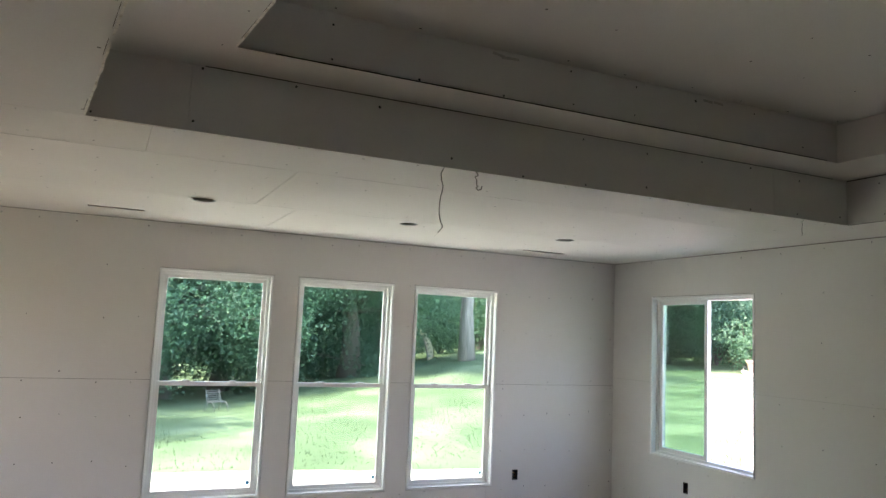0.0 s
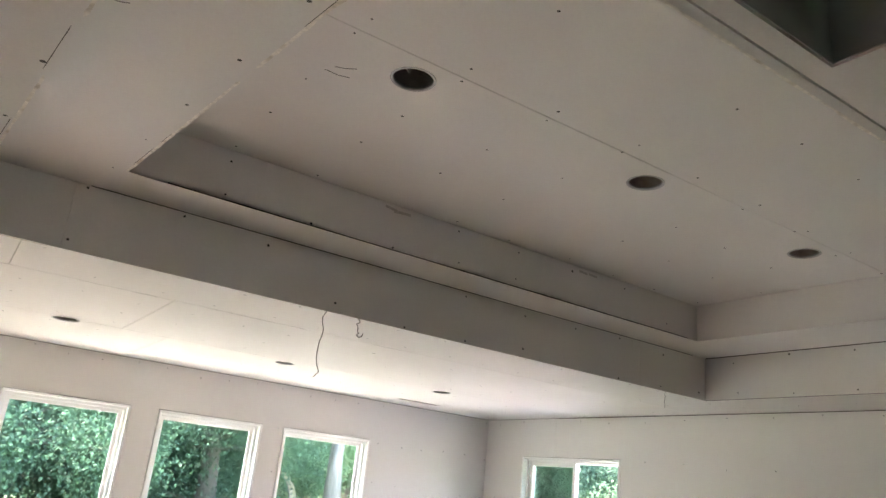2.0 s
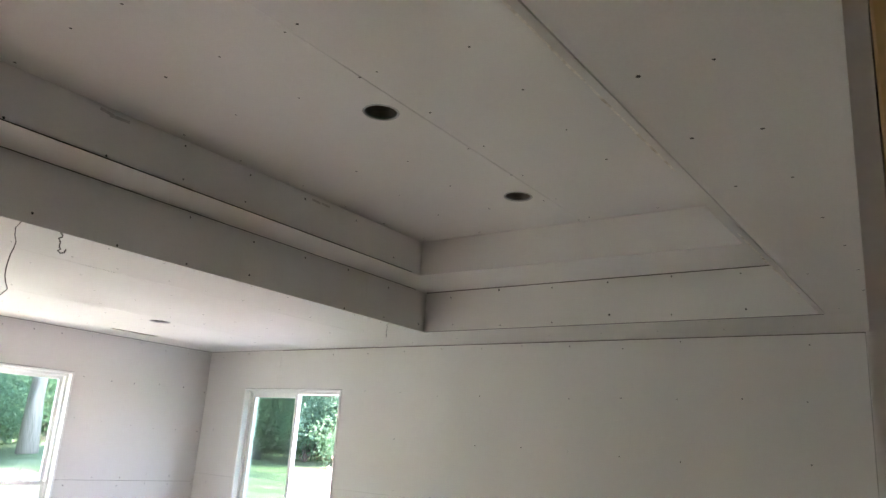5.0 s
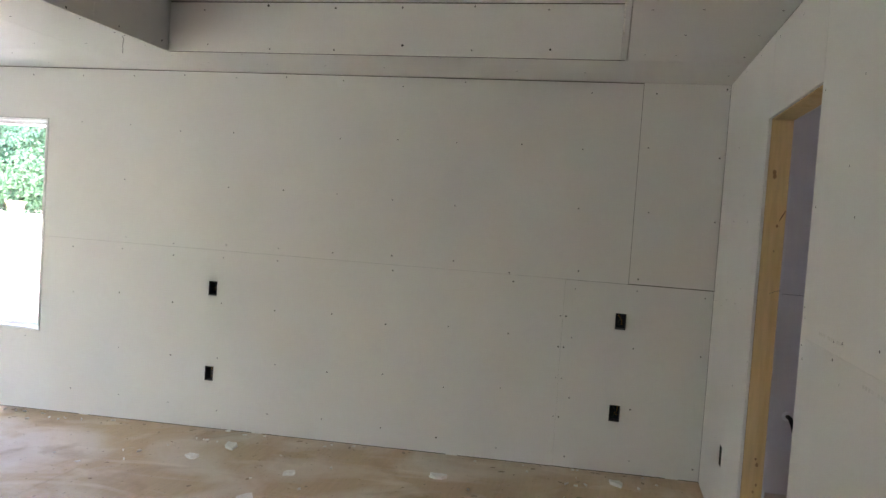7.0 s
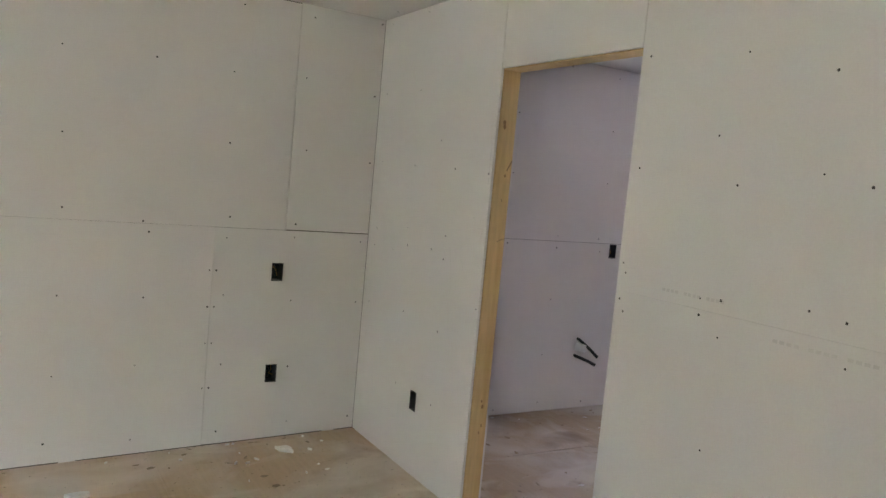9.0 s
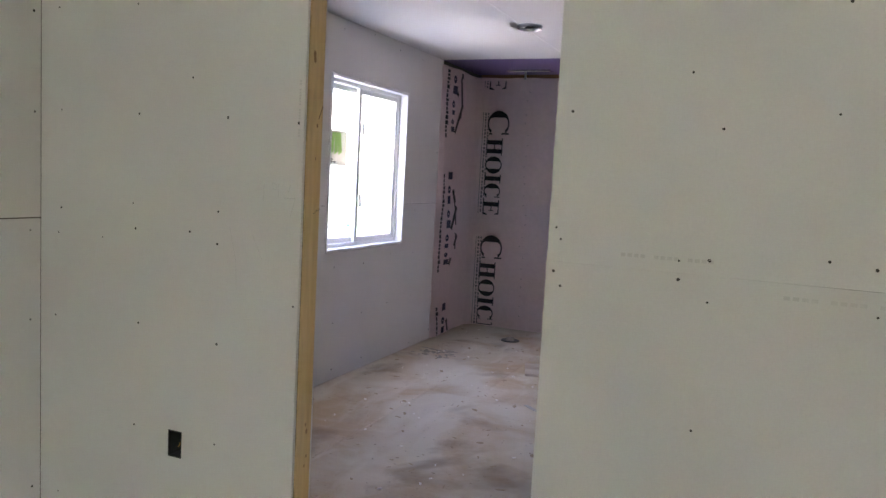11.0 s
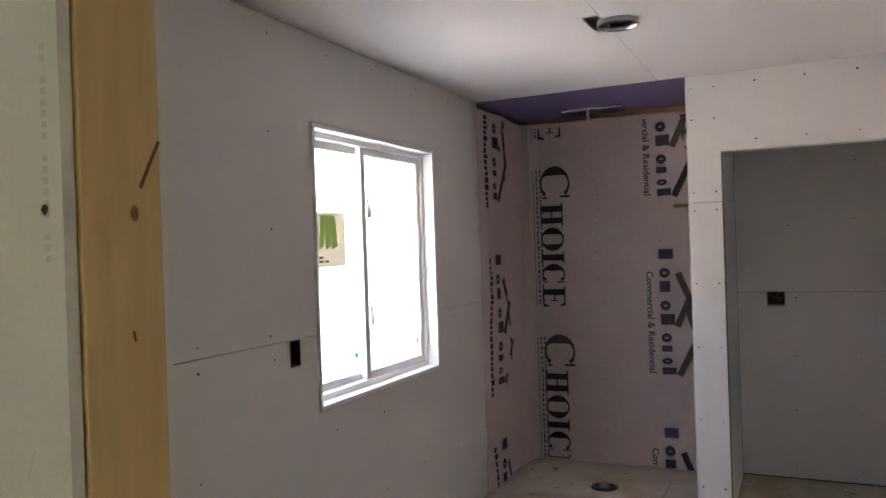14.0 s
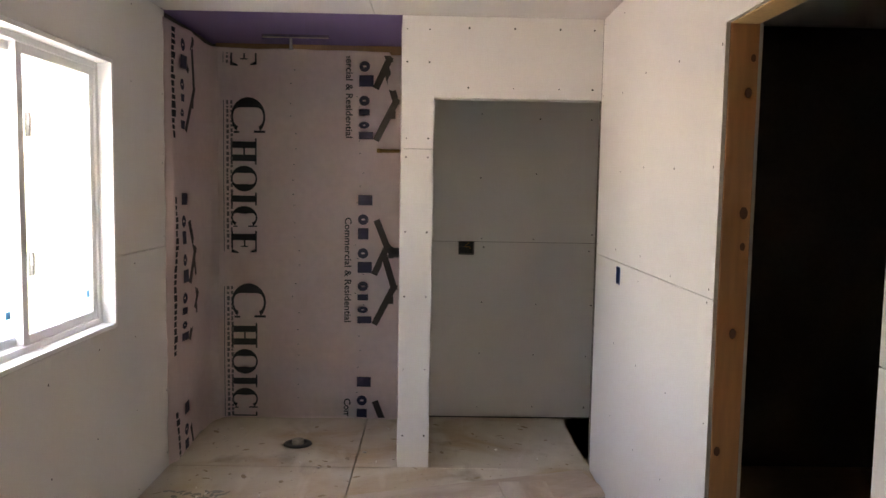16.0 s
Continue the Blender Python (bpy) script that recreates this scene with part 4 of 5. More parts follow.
places = [(a + rng.uniform(-1, 1), rng.uniform(33, 40)) for a in range(-4, 64, 3)] + [(24.5, 31), (27.5, 31.5), (29, 32)]
for i, (azimuth, far) in enumerate(places):
    m = Matrix.Translation(spot(azimuth, far)) @ Matrix.Rotation(rng.uniform(0, 6.28), 4, "Z")
    if i == 0:
        BUSH.matrix_basis = m
    else:
        copy_thing(BUSH, m)
nrng = np.random.default_rng(9)
centres = []
for _ in range(520):
    azimuth, far = nrng.uniform(-14, 76), nrng.uniform(54, 62)
    if 24.5 < azimuth < 29 and nrng.random() < 0.7:
        continue
    x, y, z = spot(azimuth, far)
    centres.append((x, y, z + nrng.uniform(0, 13) * nrng.uniform(0.4, 1)))
tagged(new("far_woods", leaves_mesh("far_woods", centres, 1.25, 34000, 0.75, nrng, LEAF_FAR)), "dense dark green woods beyond the lawn", "woods", kind="stuff")

count = 70000
far, turn = 9.0 + 24.0 * nrng.random(count) ** 0.8, np.radians(nrng.uniform(-3, 56, count))
bx, by = -5.2 + far * np.sin(turn), far * np.cos(turn)
base = np.array([ground_height(x, y) for x, y in zip(bx, by)])
roots = np.stack([bx, by, base - 0.01], 1)
lean = nrng.normal(0, 0.022, (count, 3)) + (0, 0, 0.016)
side = nrng.normal(0, 1, (count, 3)) * (1, 1, 0)
side *= 0.008 / np.linalg.norm(side, axis=1)[:, None]
verts = np.stack([roots - side, roots + side, roots + lean], 1).reshape(-1, 3)
mesh = bpy.data.meshes.new("grass")
mesh.from_pydata(verts.tolist(), [], np.arange(3 * count).reshape(-1, 3).tolist())
mesh.materials.append(leaf_material("grass_blades", (0.060, 0.115, 0.05), (0.17, 0.24, 0.13)))
tagged(new("grass", mesh), "short sunlit grass tufts on the lawn", "grass", kind="stuff")

# ---- things on the lawn ----
GREY_METAL = material("weathered_metal", (0.20, 0.20, 0.195), 0.6, 0.2, 30, 4, 0.1, metal=0.1)
TAN_METAL = material("tan_panel", (0.55, 0.45, 0.30), 0.6, 0.15, 30, 4, 0.1)
POST = material("fence_post", (0.20, 0.16, 0.12), 0.9, 0.25, 20, 3, 0.4)
CLAY = material("terracotta", (0.52, 0.31, 0.25), 0.8, 0.15, 30, 4, 0.2)
fence = holder("wire_fence", "wire fence on wooden posts before the trees", "fence")
posts = [spot(a, 29.5 + 0.12 * (a - 8)) for a in range(4, 29, 4)]
for x, y, z in posts:
    bm = bmesh.new()
    tube(bm, [(x, y, z - 0.1), (x, y, z + 1.25)], [0.06, 0.05], 8)
    part("post", bm, POST, fence)
for k in range(4):
    bm = bmesh.new()
    tube(bm, [(x, y, z + 0.3 + 0.28 * k) for x, y, z in posts], 0.009, 5)
    part("wire", bm, GREY_METAL, fence)
hoop = holder("garden_arch", "tan curved hoop shelter standing on grass", "shelter", m=Matrix.Translation(spot(22.4, 29)) @ Matrix.Rotation(radians(-35), 4, "Z"))
bm = bmesh.new()
arc = [(0.75 * math.cos(a), 1.25 * math.sin(a)) for a in (math.pi * k / 14 for k in range(15))]
for (xa, za), (xb, zb) in zip(arc[:9], arc[1:10]):
    v = [bm.verts.new(p) for p in ((xa, -0.5, za), (xb, -0.5, zb), (xb, 0.5, zb), (xa, 0.5, za))]
    bm.faces.new(v)
bmesh.ops.remove_doubles(bm, verts=bm.verts, dist=0.001)
bmesh.ops.solidify(bm, geom=bm.faces, thickness=0.05)
part("cover", bm, TAN_METAL, hoop, smooth=True)
for y in (-0.5, 0.5):
    bm = bmesh.new()
    tube(bm, [(x, y, z) for x, z in arc], 0.025, 8)
    part("hoop", bm, GREY_METAL, hoop)
chair = holder("lawn_chair", "grey tubular metal lawn chair on the grass", "chair", m=Matrix.Translation(spot(8.4, 18.5)) @ Matrix.Rotation(radians(200), 4, "Z") @ Matrix.Scale(0.62, 4))
for x in (-0.28, 0.28):
    bm = bmesh.new()
    tube(bm, [(x, 0.35, 0.0), (x, 0.3, 0.3), (x, 0.1, 0.42), (x, -0.25, 0.40), (x, -0.4, 0.75), (x, -0.46, 0.85)], 0.016, 8)
    part("side_frame", bm, GREY_METAL, chair)
    bm = bmesh.new()
    tube(bm, [(x, -0.45, 0.0), (x, -0.3, 0.22), (x, -0.2, 0.40)], 0.016, 8)
    part("leg", bm, GREY_METAL, chair)
for nm, pts in (("seat", ((0.1, 0.43), (-0.25, 0.41))), ("backrest", ((-0.25, 0.42), (-0.44, 0.84)))):
    bm = bmesh.new()
    (ya, za), (yb, zb) = pts
    for k in range(6):
        f = (k + 0.5) / 6
        y, z = ya + (yb - ya) * f, za + (zb - za) * f
        tube(bm, [(-0.28, y, z), (0.0, y - 0.01, z - 0.012), (0.28, y, z)], 0.011, 6)
    part(nm, bm, GREY_METAL, chair, "curved grey metal rods")
pot = holder("plant_pot", "large terracotta plant pot beside the drive", "pot", m=Matrix.Translation(Vector(spot(47.3, 35)) + Vector((0, 0, 0.06))))
bm = bmesh.new()
rings = lathe(bm, [(0.24, 0), (0.33, 0.42), (0.37, 0.43), (0.37, 0.52), (0.31, 0.52), (0.29, 0.40)], sides=24)
bm.faces.new(rings[0][::-1])
bm.faces.new(rings[-1])
part("body", bm, CLAY, pot, smooth=True)
stand = holder("white_stand", "white painted metal plant stand on the lawn", "stand", m=Matrix.Translation(spot(47.4, 37)))
WHITE = material("white_paint", (0.78, 0.78, 0.76), 0.5, 0.05, 30, 3, 0.05)
for x, y in ((-0.25, -0.25), (0.25, -0.25), (0.25, 0.25), (-0.25, 0.25)):
    bm = bmesh.new()
    tube(bm, [(x, y, 0), (x, y, 1.25)], 0.02, 8)
    part("leg", bm, WHITE, stand)
for z in (0.45, 0.85, 1.22):
    bm = bmesh.new()
    box(bm, -0.28, 0.28, -0.28, 0.28, z, z + 0.03, 0.005)
    part("shelf", bm, WHITE, stand)


# ---- electrical boxes in the walls ----
def outlet_box(m, w=0.066, h=0.104, mat=BLACK, seed=1):
    ob = holder("outlet_box", "empty black plastic electrical box with loose wires" if mat is BLACK else "empty blue plastic electrical box in gypsum board", "outlet box", group="open electrical boxes", m=m)
    bm = bmesh.new()
    t = 0.003
    w, h = w - 0.003, h - 0.003
    for a, b, c, d in ((-w / 2, -w / 2 + t, -h / 2, h / 2), (w / 2 - t, w / 2, -h / 2, h / 2), (-w / 2 + t, w / 2 - t, -h / 2, -h / 2 + t), (-w / 2 + t, w / 2 - t, h / 2 - t, h / 2)):
        box(bm, a, b, -0.001, 0.072, c, d)
    box(bm, -w / 2, w / 2, 0.072, 0.075, -h / 2, h / 2)
    part("shell", bm, mat, ob)
    rng = random.Random(seed)
    for k in range(3):
        bm = bmesh.new()
        x = rng.uniform(-0.4, 0.4) * w
        pts = [(x, 0.07, h * 0.35)] + [(x * (1 - f) + rng.uniform(-0.35, 0.35) * w, 0.07 - 0.05 * f, h * (0.35 - 0.6 * f) + rng.uniform(-0.01, 0.01)) for f in (0.3, 0.6, 0.9)]
        tube(bm, pts, 0.0022, 6)
        part("wire", bm, (WIRE, BLACK, BRASS)[k], ob)
    return ob


for i, (u0, u1, v0, v1) in enumerate(OUT_NORTH):
    outlet_box(pose((u0 + u1) / 2, NORTH, (v0 + v1) / 2), seed=i)
for i, (u0, u1, v0, v1) in enumerate(OUT_EAST):
    outlet_box(pose(0, (u0 + u1) / 2, (v0 + v1) / 2, 0, 0, -90), seed=10 + i)
for i, (u0, u1, v0, v1) in enumerate(OUT_SOUTH):
    outlet_box(pose((u0 + u1) / 2, 0, (v0 + v1) / 2, 0, 0, 180), seed=20 + i)
for u0, u1, v0, v1 in OUT_BATH_E:
    outlet_box(pose(BATH_E, (u0 + u1) / 2, (v0 + v1) / 2, 0, 0, -90), seed=30)
for u0, u1, v0, v1 in OUT_BATH_W:
    outlet_box(pose(BATH_W, (u0 + u1) / 2, (v0 + v1) / 2, 0, 0, 90), u1 - u0, v1 - v0, BLUE, 31)
for u0, u1, v0, v1 in OUT_NICHE:
    outlet_box(pose((u0 + u1) / 2, BATH_S, (v0 + v1) / 2, 0, 0, 180), u1 - u0, v1 - v0, BLACK, 32)


# ---- recessed light cans ----
CHROME = material("bright_can_metal", (0.55, 0.54, 0.52), 0.25, 0.2, 25, 6, 0.1, metal=0.9)


def light_can(x, y, z, r, proud=0.0):
    ob = holder("recessed_light", "unfinished recessed light can set in the ceiling", "ceiling light", group="recessed light cans", m=pose(x, y, z))
    bm = bmesh.new()
    rings = lathe(bm, [(r - 0.001, -proud), (r - 0.004, 0.05), (r - 0.006, 0.12), (r * 0.8, 0.15), (r * 0.3, 0.155)], sides=32)
    bm.faces.new(rings[-1])
    part("housing", bm, STEEL if proud else DARK_TIN_AND_SHADE, ob, smooth=True)
    bm = bmesh.new()
    lathe(bm, [(r - 0.002, -0.001 - proud), (r - 0.010, -0.001 - proud), (r - 0.012, 0.012), (r - 0.003, 0.012)], sides=32)
    part("rim", bm, CHROME if proud else STEEL, ob, smooth=True)
    bm = bmesh.new()
    lathe(bm, [(0.0, 0.07), (0.020, 0.07), (0.024, 0.09), (0.024, 0.15)], (r * 0.25, -r * 0.2, 0), 16)
    part("socket", bm, COPPER_JACKET, ob, smooth=True)
    bm = bmesh.new()
    tube(bm, [(-r * 0.6, 0, 0.14), (-r * 0.4, r * 0.3, 0.06), (0, r * 0.5, 0.05), (r * 0.4, r * 0.3, 0.13)], 0.005, 6)
    part("wire", bm, STEEL, ob)


for x, y, r in CANS_LOW:
    light_can(x, y, H, r)
for x, y, r in CANS_TOP:
    light_can(x, y, TOP, r)
for x, y, r in CAN_BATH:
    light_can(x, y, H, r, 0.018)


# ---- air registers ----
for x0, x1, y0, y1 in VENTS:
    ob = holder("ceiling_vent", "open slot for an air register in the ceiling", "vent", group="ceiling register slots", m=pose((x0 + x1) / 2, (y0 + y1) / 2, H))
    w, d = (x1 - x0) / 2 - 0.002, (y1 - y0) / 2 - 0.002
    bm = bmesh.new()
    for a, b, c, e in ((-w, -w + 0.002, -d, d), (w - 0.002, w, -d, d), (-w, w, -d, -d + 0.002), (-w, w, d - 0.002, d)):
        box(bm, a, b, c, e, 0.002, 0.16)
    box(bm, -w, w, -d, d, 0.16, 0.165)
    # dark metal in place of tin puts the slot's shade into its colour
    part("boot", bm, DARK_TIN_AND_SHADE, ob)
    bm = bmesh.new()
    box(bm, -w, w, -0.008, 0.008, 0.012, 0.03, 0.002)
    part("cross_bar", bm, TIN, ob)
ob = holder("return_air_box", "open sheet-metal return air box in the ceiling", "vent", m=pose((RETURN[0] + RETURN[1]) / 2, (RETURN[2] + RETURN[3]) / 2, H))
w, d, top = (RETURN[1] - RETURN[0]) / 2 - 0.003, (RETURN[3] - RETURN[2]) / 2 - 0.003, 0.17
for a, b, c, e in ((-w, -w + 0.002, -d, d), (w - 0.002, w, -d, d), (-w, w, -d, -d + 0.002), (-w, w, d - 0.002, d)):
    bm = bmesh.new()
    box(bm, a, b, c, e, 0.004, top)
    part("side_wall", bm, TIN, ob)
bm = bmesh.new()
panel(bm, -w, w, -d, d, [], face_z(top, 1), 0.002, circles=[(0.0, 0.0, 0.112)])
part("top_plate", bm, TIN, ob)
bm = bmesh.new()
rings = lathe(bm, [(0.145, top - 0.003), (0.142, top - 0.02), (0.114, top - 0.024), (0.110, top + 0.02), (0.108, top + 0.3)], sides=40)
bm.faces.new(rings[-1])
part("collar", bm, DARK_TIN_AND_SHADE, ob, "dark round duct collar", smooth=True)

# ---- loose wires under the tray edge, cable by the hall opening ----
rng = random.Random(12)


def hanging_wire(x, y, length, r=0.0022, hook=False, label="thin grey wire hanging from the ceiling edge"):
    ob = holder("loose_wire", label, "wire", group="wires hanging at the tray edge", m=pose(x, y, H))
    n = 12
    pts = [(rng.uniform(-0.012, 0.012), rng.uniform(-0.008, 0.008), 0.03 - (length + 0.03) * k / n) for k in range(n + 1)]
    if hook:
        pts += [(0.012, 0, -length - 0.01), (0.028, 0, -length - 0.004), (0.034, 0, -length + 0.014)]
    bm = bmesh.new()
    tube(bm, pts, r, 6)
    part("strand", bm, WIRE, ob, smooth=True)


hanging_wire(-3.645, 3.418, 0.34)
hanging_wire(-3.45, 3.418, 0.085, 0.0032, True, "short dark wire hook hanging from the ceiling edge")
hanging_wire(-1.029, 3.418, 0.11, 0.0016)
ob = holder("brown_cable", "brown jacketed cable looping out of a wall box", "cable")
bm = bmesh.new()
knots = [Vector(p) for p in ((-3.98, -0.05, 1.478), (-3.985, 0.01, 1.475), (-4.06, 0.062, 1.515), (-4.165, 0.11, 1.50), (-4.22, 0.117, 1.452), (-4.235, 0.112, 1.34), (-4.25, 0.105, 1.15), (-4.245, 0.09, 0.96), (-4.23, 0.07, 0.84))]
pts = []
for i in range(len(knots) - 1):
    a, b, c, d = knots[max(i - 1, 0)], knots[i], knots[i + 1], knots[min(i + 2, len(knots) - 1)]
    for k in range(6):
        t = k / 6
        pts.append(0.5 * (2 * b + (c - a) * t + (2 * a - 5 * b + 4 * c - d) * t * t + (3 * b - a - 3 * c + d) * t ** 3))
tube(bm, pts + [knots[-1]], 0.0037, 10)
part("jacket", bm, COPPER_JACKET, ob, smooth=True)

# ---- shower: house wrap over the studs ----
BACK_Y, SIDE_X = -4.732, -0.034


def ripple(a, b):
    """How far the loose sheet stands off its studs at a place."""
    r = 0.007 * noise.noise((a * 2.1, b * 1.3, 4.0)) + 0.004 * noise.noise((a * 6.0, b * 3.0, 9.0))
    crease = 0.006 * abs(noise.noise((a * 7 + b * 4, b * 5 - a * 2, 2.0)))
    return 1.4 * r + 0.004 * math.sin(9 * a + 3 * b) + crease


def back_at(u, v, lift=0.0):
    edge = max(0.0, 0.10 - (SIDE_X - u)) * 0.35
    return (u, BACK_Y + ripple(u, v) + edge + lift, v)


def side_at(u, v, lift=0.0):
    edge = max(0.0, 0.10 - (u - BACK_Y)) * 0.35
    out = min(1.0, max(0.0, (u + 3.93) / 0.06))
    x = SIDE_X - 1.5 * ripple(u + 7, v) - edge
    return (x + (BATH_E - 0.004 - 0.002 * math.sin(23 * v) - x) * out - lift, u + 0.012 * out * noise.noise((v * 4, 3, 0)), v)


def sheet_of(place, u0, u1, v0, top, nu, nv):
    bm = bmesh.new()
    g = [[bm.verts.new(place(u0 + (u1 - u0) * i / nu, v0 + (top(u0 + (u1 - u0) * i / nu) - v0) * j / nv)) for j in range(nv + 1)] for i in range(nu + 1)]
    for i in range(nu):
        for j in range(nv):
            bm.faces.new((g[i][j], g[i + 1][j], g[i + 1][j + 1], g[i][j + 1]))
    bmesh.ops.solidify(bm, geom=bm.faces, thickness=0.0008)
    return bm


wrap = holder("house_wrap", "pinkish white printed house wrap stapled over shower studs", "house wrap")
back_sheet = part("back_sheet", sheet_of(back_at, -1.264, -0.046, 0.004, lambda u: 2.402 + 0.018 * noise.noise((u * 3, 0, 1)) - (0.02 if u < -1.15 else 0), 84, 130), WRAP, wrap, smooth=True)
side_sheet = part("side_sheet", sheet_of(side_at, -4.72, -3.852, 0.004, lambda u: 2.40 + 0.012 * noise.noise((u * 3, 0, 2)), 64, 120), WRAP, wrap, smooth=True)
pier_sheet = part("pier_sheet", sheet_of(lambda u, v: (-1.262 + 0.3 * ripple(u, v), u, v), -4.72, -3.90, 0.004, lambda u: 2.40, 20, 40), WRAP, wrap, smooth=True)


class Print:
    """Flat printing on the sheet. s runs down the wall along the line of text, h across it."""

    def __init__(self, place, base, top):
        self.bm, self.place, self.base, self.top = bmesh.new(), place, base, top

    def quad(self, pts):
        out = []
        for s, h in pts:
            out.append(self.bm.verts.new(self.place(self.base - h, self.top - s, 0.0032)))
        self.bm.faces.new(out)

    def shape(self, pts):
        """A closed outline, cut to the sheet's foot and head."""
        pts = [(s, h) for s, h in pts]
        lo, hi = self.top - 2.375, self.top - 0.012
        kept = []
        for (s0, h0), (s1, h1) in zip(pts, pts[1:] + pts[:1]):
            a, b = lo <= s0 <= hi, lo <= s1 <= hi
            if a:
                kept.append((s0, h0))
            if a != b:
                lim = lo if (s0 < lo) != (s1 < lo) else hi
                t = (lim - s0) / (s1 - s0)
                kept.append((lim, h0 + t * (h1 - h0)))
        if len(kept) > 2:
            self.quad(kept)

    def rect(self, s0, s1, h0, h1):
        n = max(1, int((s1 - s0) / 0.06))
        for k in range(n):
            a, b = s0 + (s1 - s0) * k / n, s0 + (s1 - s0) * (k + 1) / n
            self.shape([(a, h0), (b, h0), (b, h1), (a, h1)])

    def stroke(self, pts, w):
        for (s0, h0), (s1, h1) in zip(pts, pts[1:]):
            d = Vector((s1 - s0, h1 - h0)).normalized() * w / 2
            n = Vector((-d.y, d.x))
            self.shape([(s0 - d.x + n.x, h0 - d.y + n.y), (s1 + d.x + n.x, h1 + d.y + n.y), (s1 + d.x - n.x, h1 + d.y - n.y), (s0 - d.x - n.x, h0 - d.y - n.y)])

    def curve(self, s, h, w, height, a0, a1, thick, thin):
        """An arc of a serif letter, thick at its sides and thin at head and foot."""
        n = 26
        pts = []
        for k in range(n + 1):
            a = a0 + (a1 - a0) * k / n
            c, q = math.cos(a), math.sin(a)
            t = thin + (thick - thin) * abs(c) ** 1.5
            pts.append(((s + w / 2 + w / 2 * c, h + height / 2 + height / 2 * q), (s + w / 2 + (w / 2 - t) * c, h + height / 2 + (height / 2 - thin) * q)))
        for (o0, i0), (o1, i1) in zip(pts, pts[1:]):
            self.shape([o0, o1, i1, i0])

    def serif_letter(self, ch, s, w, height):
        t, f = height * 0.25, height * 0.062
        if ch == "C":
            self.curve(s, 0, w * 1.02, height, 0.75, 2 * math.pi - 0.75, height * 0.29, f)
            self.rect(s + w * 0.86, s + w * 0.92, height * 0.66, height * 0.99)
            self.rect(s + w * 0.88, s + w * 0.93, height * 0.08, height * 0.24)
        elif ch == "O":
            self.curve(s, 0, w, height, 0, 2 * math.pi, height * 0.28, f)
        elif ch in "HI":
            stems = (s + w * 0.12, s + w * 0.88 - t) if ch == "H" else (s + w / 2 - t / 2,)
            for a in stems:
                self.rect(a, a + t, f, height - f)
                self.rect(a - t * 0.5, a + t * 1.5, 0, f)
                self.rect(a - t * 0.5, a + t * 1.5, height - f, height)
            if ch == "H":
                self.rect(stems[0] + t, stems[1], height * 0.48, height * 0.48 + f)
        elif ch == "E":
            a = s + w * 0.12
            self.rect(a, a + t, f, height - f)
            self.rect(a - t * 0.5, s + w, 0, f)
            self.rect(a - t * 0.5, s + w * 0.95, height - f, height)
            self.rect(a + t, s + w * 0.7, height * 0.49, height * 0.49 + f)
            self.rect(s + w * 0.68, s + w * 0.73, height * 0.36, height * 0.66)
            self.shape([(s + w, 0.0), (s + w * 1.03, height * 0.28), (s + w * 0.97, height * 0.28), (s + w * 0.85, f)])
            self.shape([(s + w * 0.95, height), (s + w * 0.98, height * 0.76), (s + w * 0.92, height * 0.76), (s + w * 0.82, height - f)])

    def done(self, name, mat, parent, label=""):
        if self.bm.faces:
            part(name, self.bm, mat, parent, label)
        else:
            self.bm.free()


def words(text, size, place, base, top, squeeze=1.0):
    """Lettering in the built-in font, laid on the sheet."""
    cu = bpy.data.curves.new("lettering", "FONT")
    cu.body, cu.size, cu.resolution_u, cu.offset = text, size, 2, 0.0011
    tmp = bpy.data.objects.new("lettering", cu)
    mesh = bpy.data.meshes.new_from_object(tmp)
    bpy.data.objects.remove(tmp)
    bm = bmesh.new()
    bm.from_mesh(mesh)
    bpy.data.meshes.remove(mesh)
    gone = []
    for v in bm.verts:
        s, h = v.co.x * squeeze, v.co.y
        z = top - s
        if not 0.012 < z < 2.372:
            gone.append(v)
            continue
        v.co = place(base - h, z, 0.0034)
    bmesh.ops.delete(bm, geom=gone, context="VERTS")
    return bm


CHOICE = (("C", 0.0, 0.245, 0.222), ("H", 0.262, 0.165, 0.165), ("O", 0.437, 0.165, 0.168), ("I", 0.612, 0.075, 0.165), ("C", 0.697, 0.145, 0.168), ("E", 0.860, 0.140, 0.165))
for top in (3.297, 2.097, 0.897):
    for ch, s, w, h in CHOICE:
        pr = Print(back_at, -0.137, top)
        pr.serif_letter(ch, s, w, h)
        pr.done("letter", INK_BLACK, back_sheet, "large black serif capital printed sideways")
    pr = Print(back_at, -0.098, top - 0.02)
    pr.rect(0.0, 0.97, -0.006, -0.002)
    for line in (0.012, 0.036):
        s = 0.0
        while s < 0.95:
            w = rng.uniform(0.012, 0.03)
            pr.rect(s, s + w, line, line + rng.uniform(0.011, 0.016))
            s += w + rng.uniform(0.006, 0.016)
    pr.done("small_print", INK_GREY, back_sheet, "unreadable small grey print")
ROOF_A = [(0.18, 0.128), (0.335, 0.19), (0.50, 0.115)]
ROOF_B = [(0.40, 0.175), (0.60, 0.236), (0.83, 0.12)]
NAME = ((0.0, 0.10, 0.092), (0.125, 0.07, 0.068), (0.215, 0.11, 0.068), (0.345, 0.07, 0.068), (0.435, 0.11, 0.092), (0.565, 0.065, 0.068), (0.65, 0.06, 0.068), (0.73, 0.045, 0.068), (0.795, 0.07, 0.092))


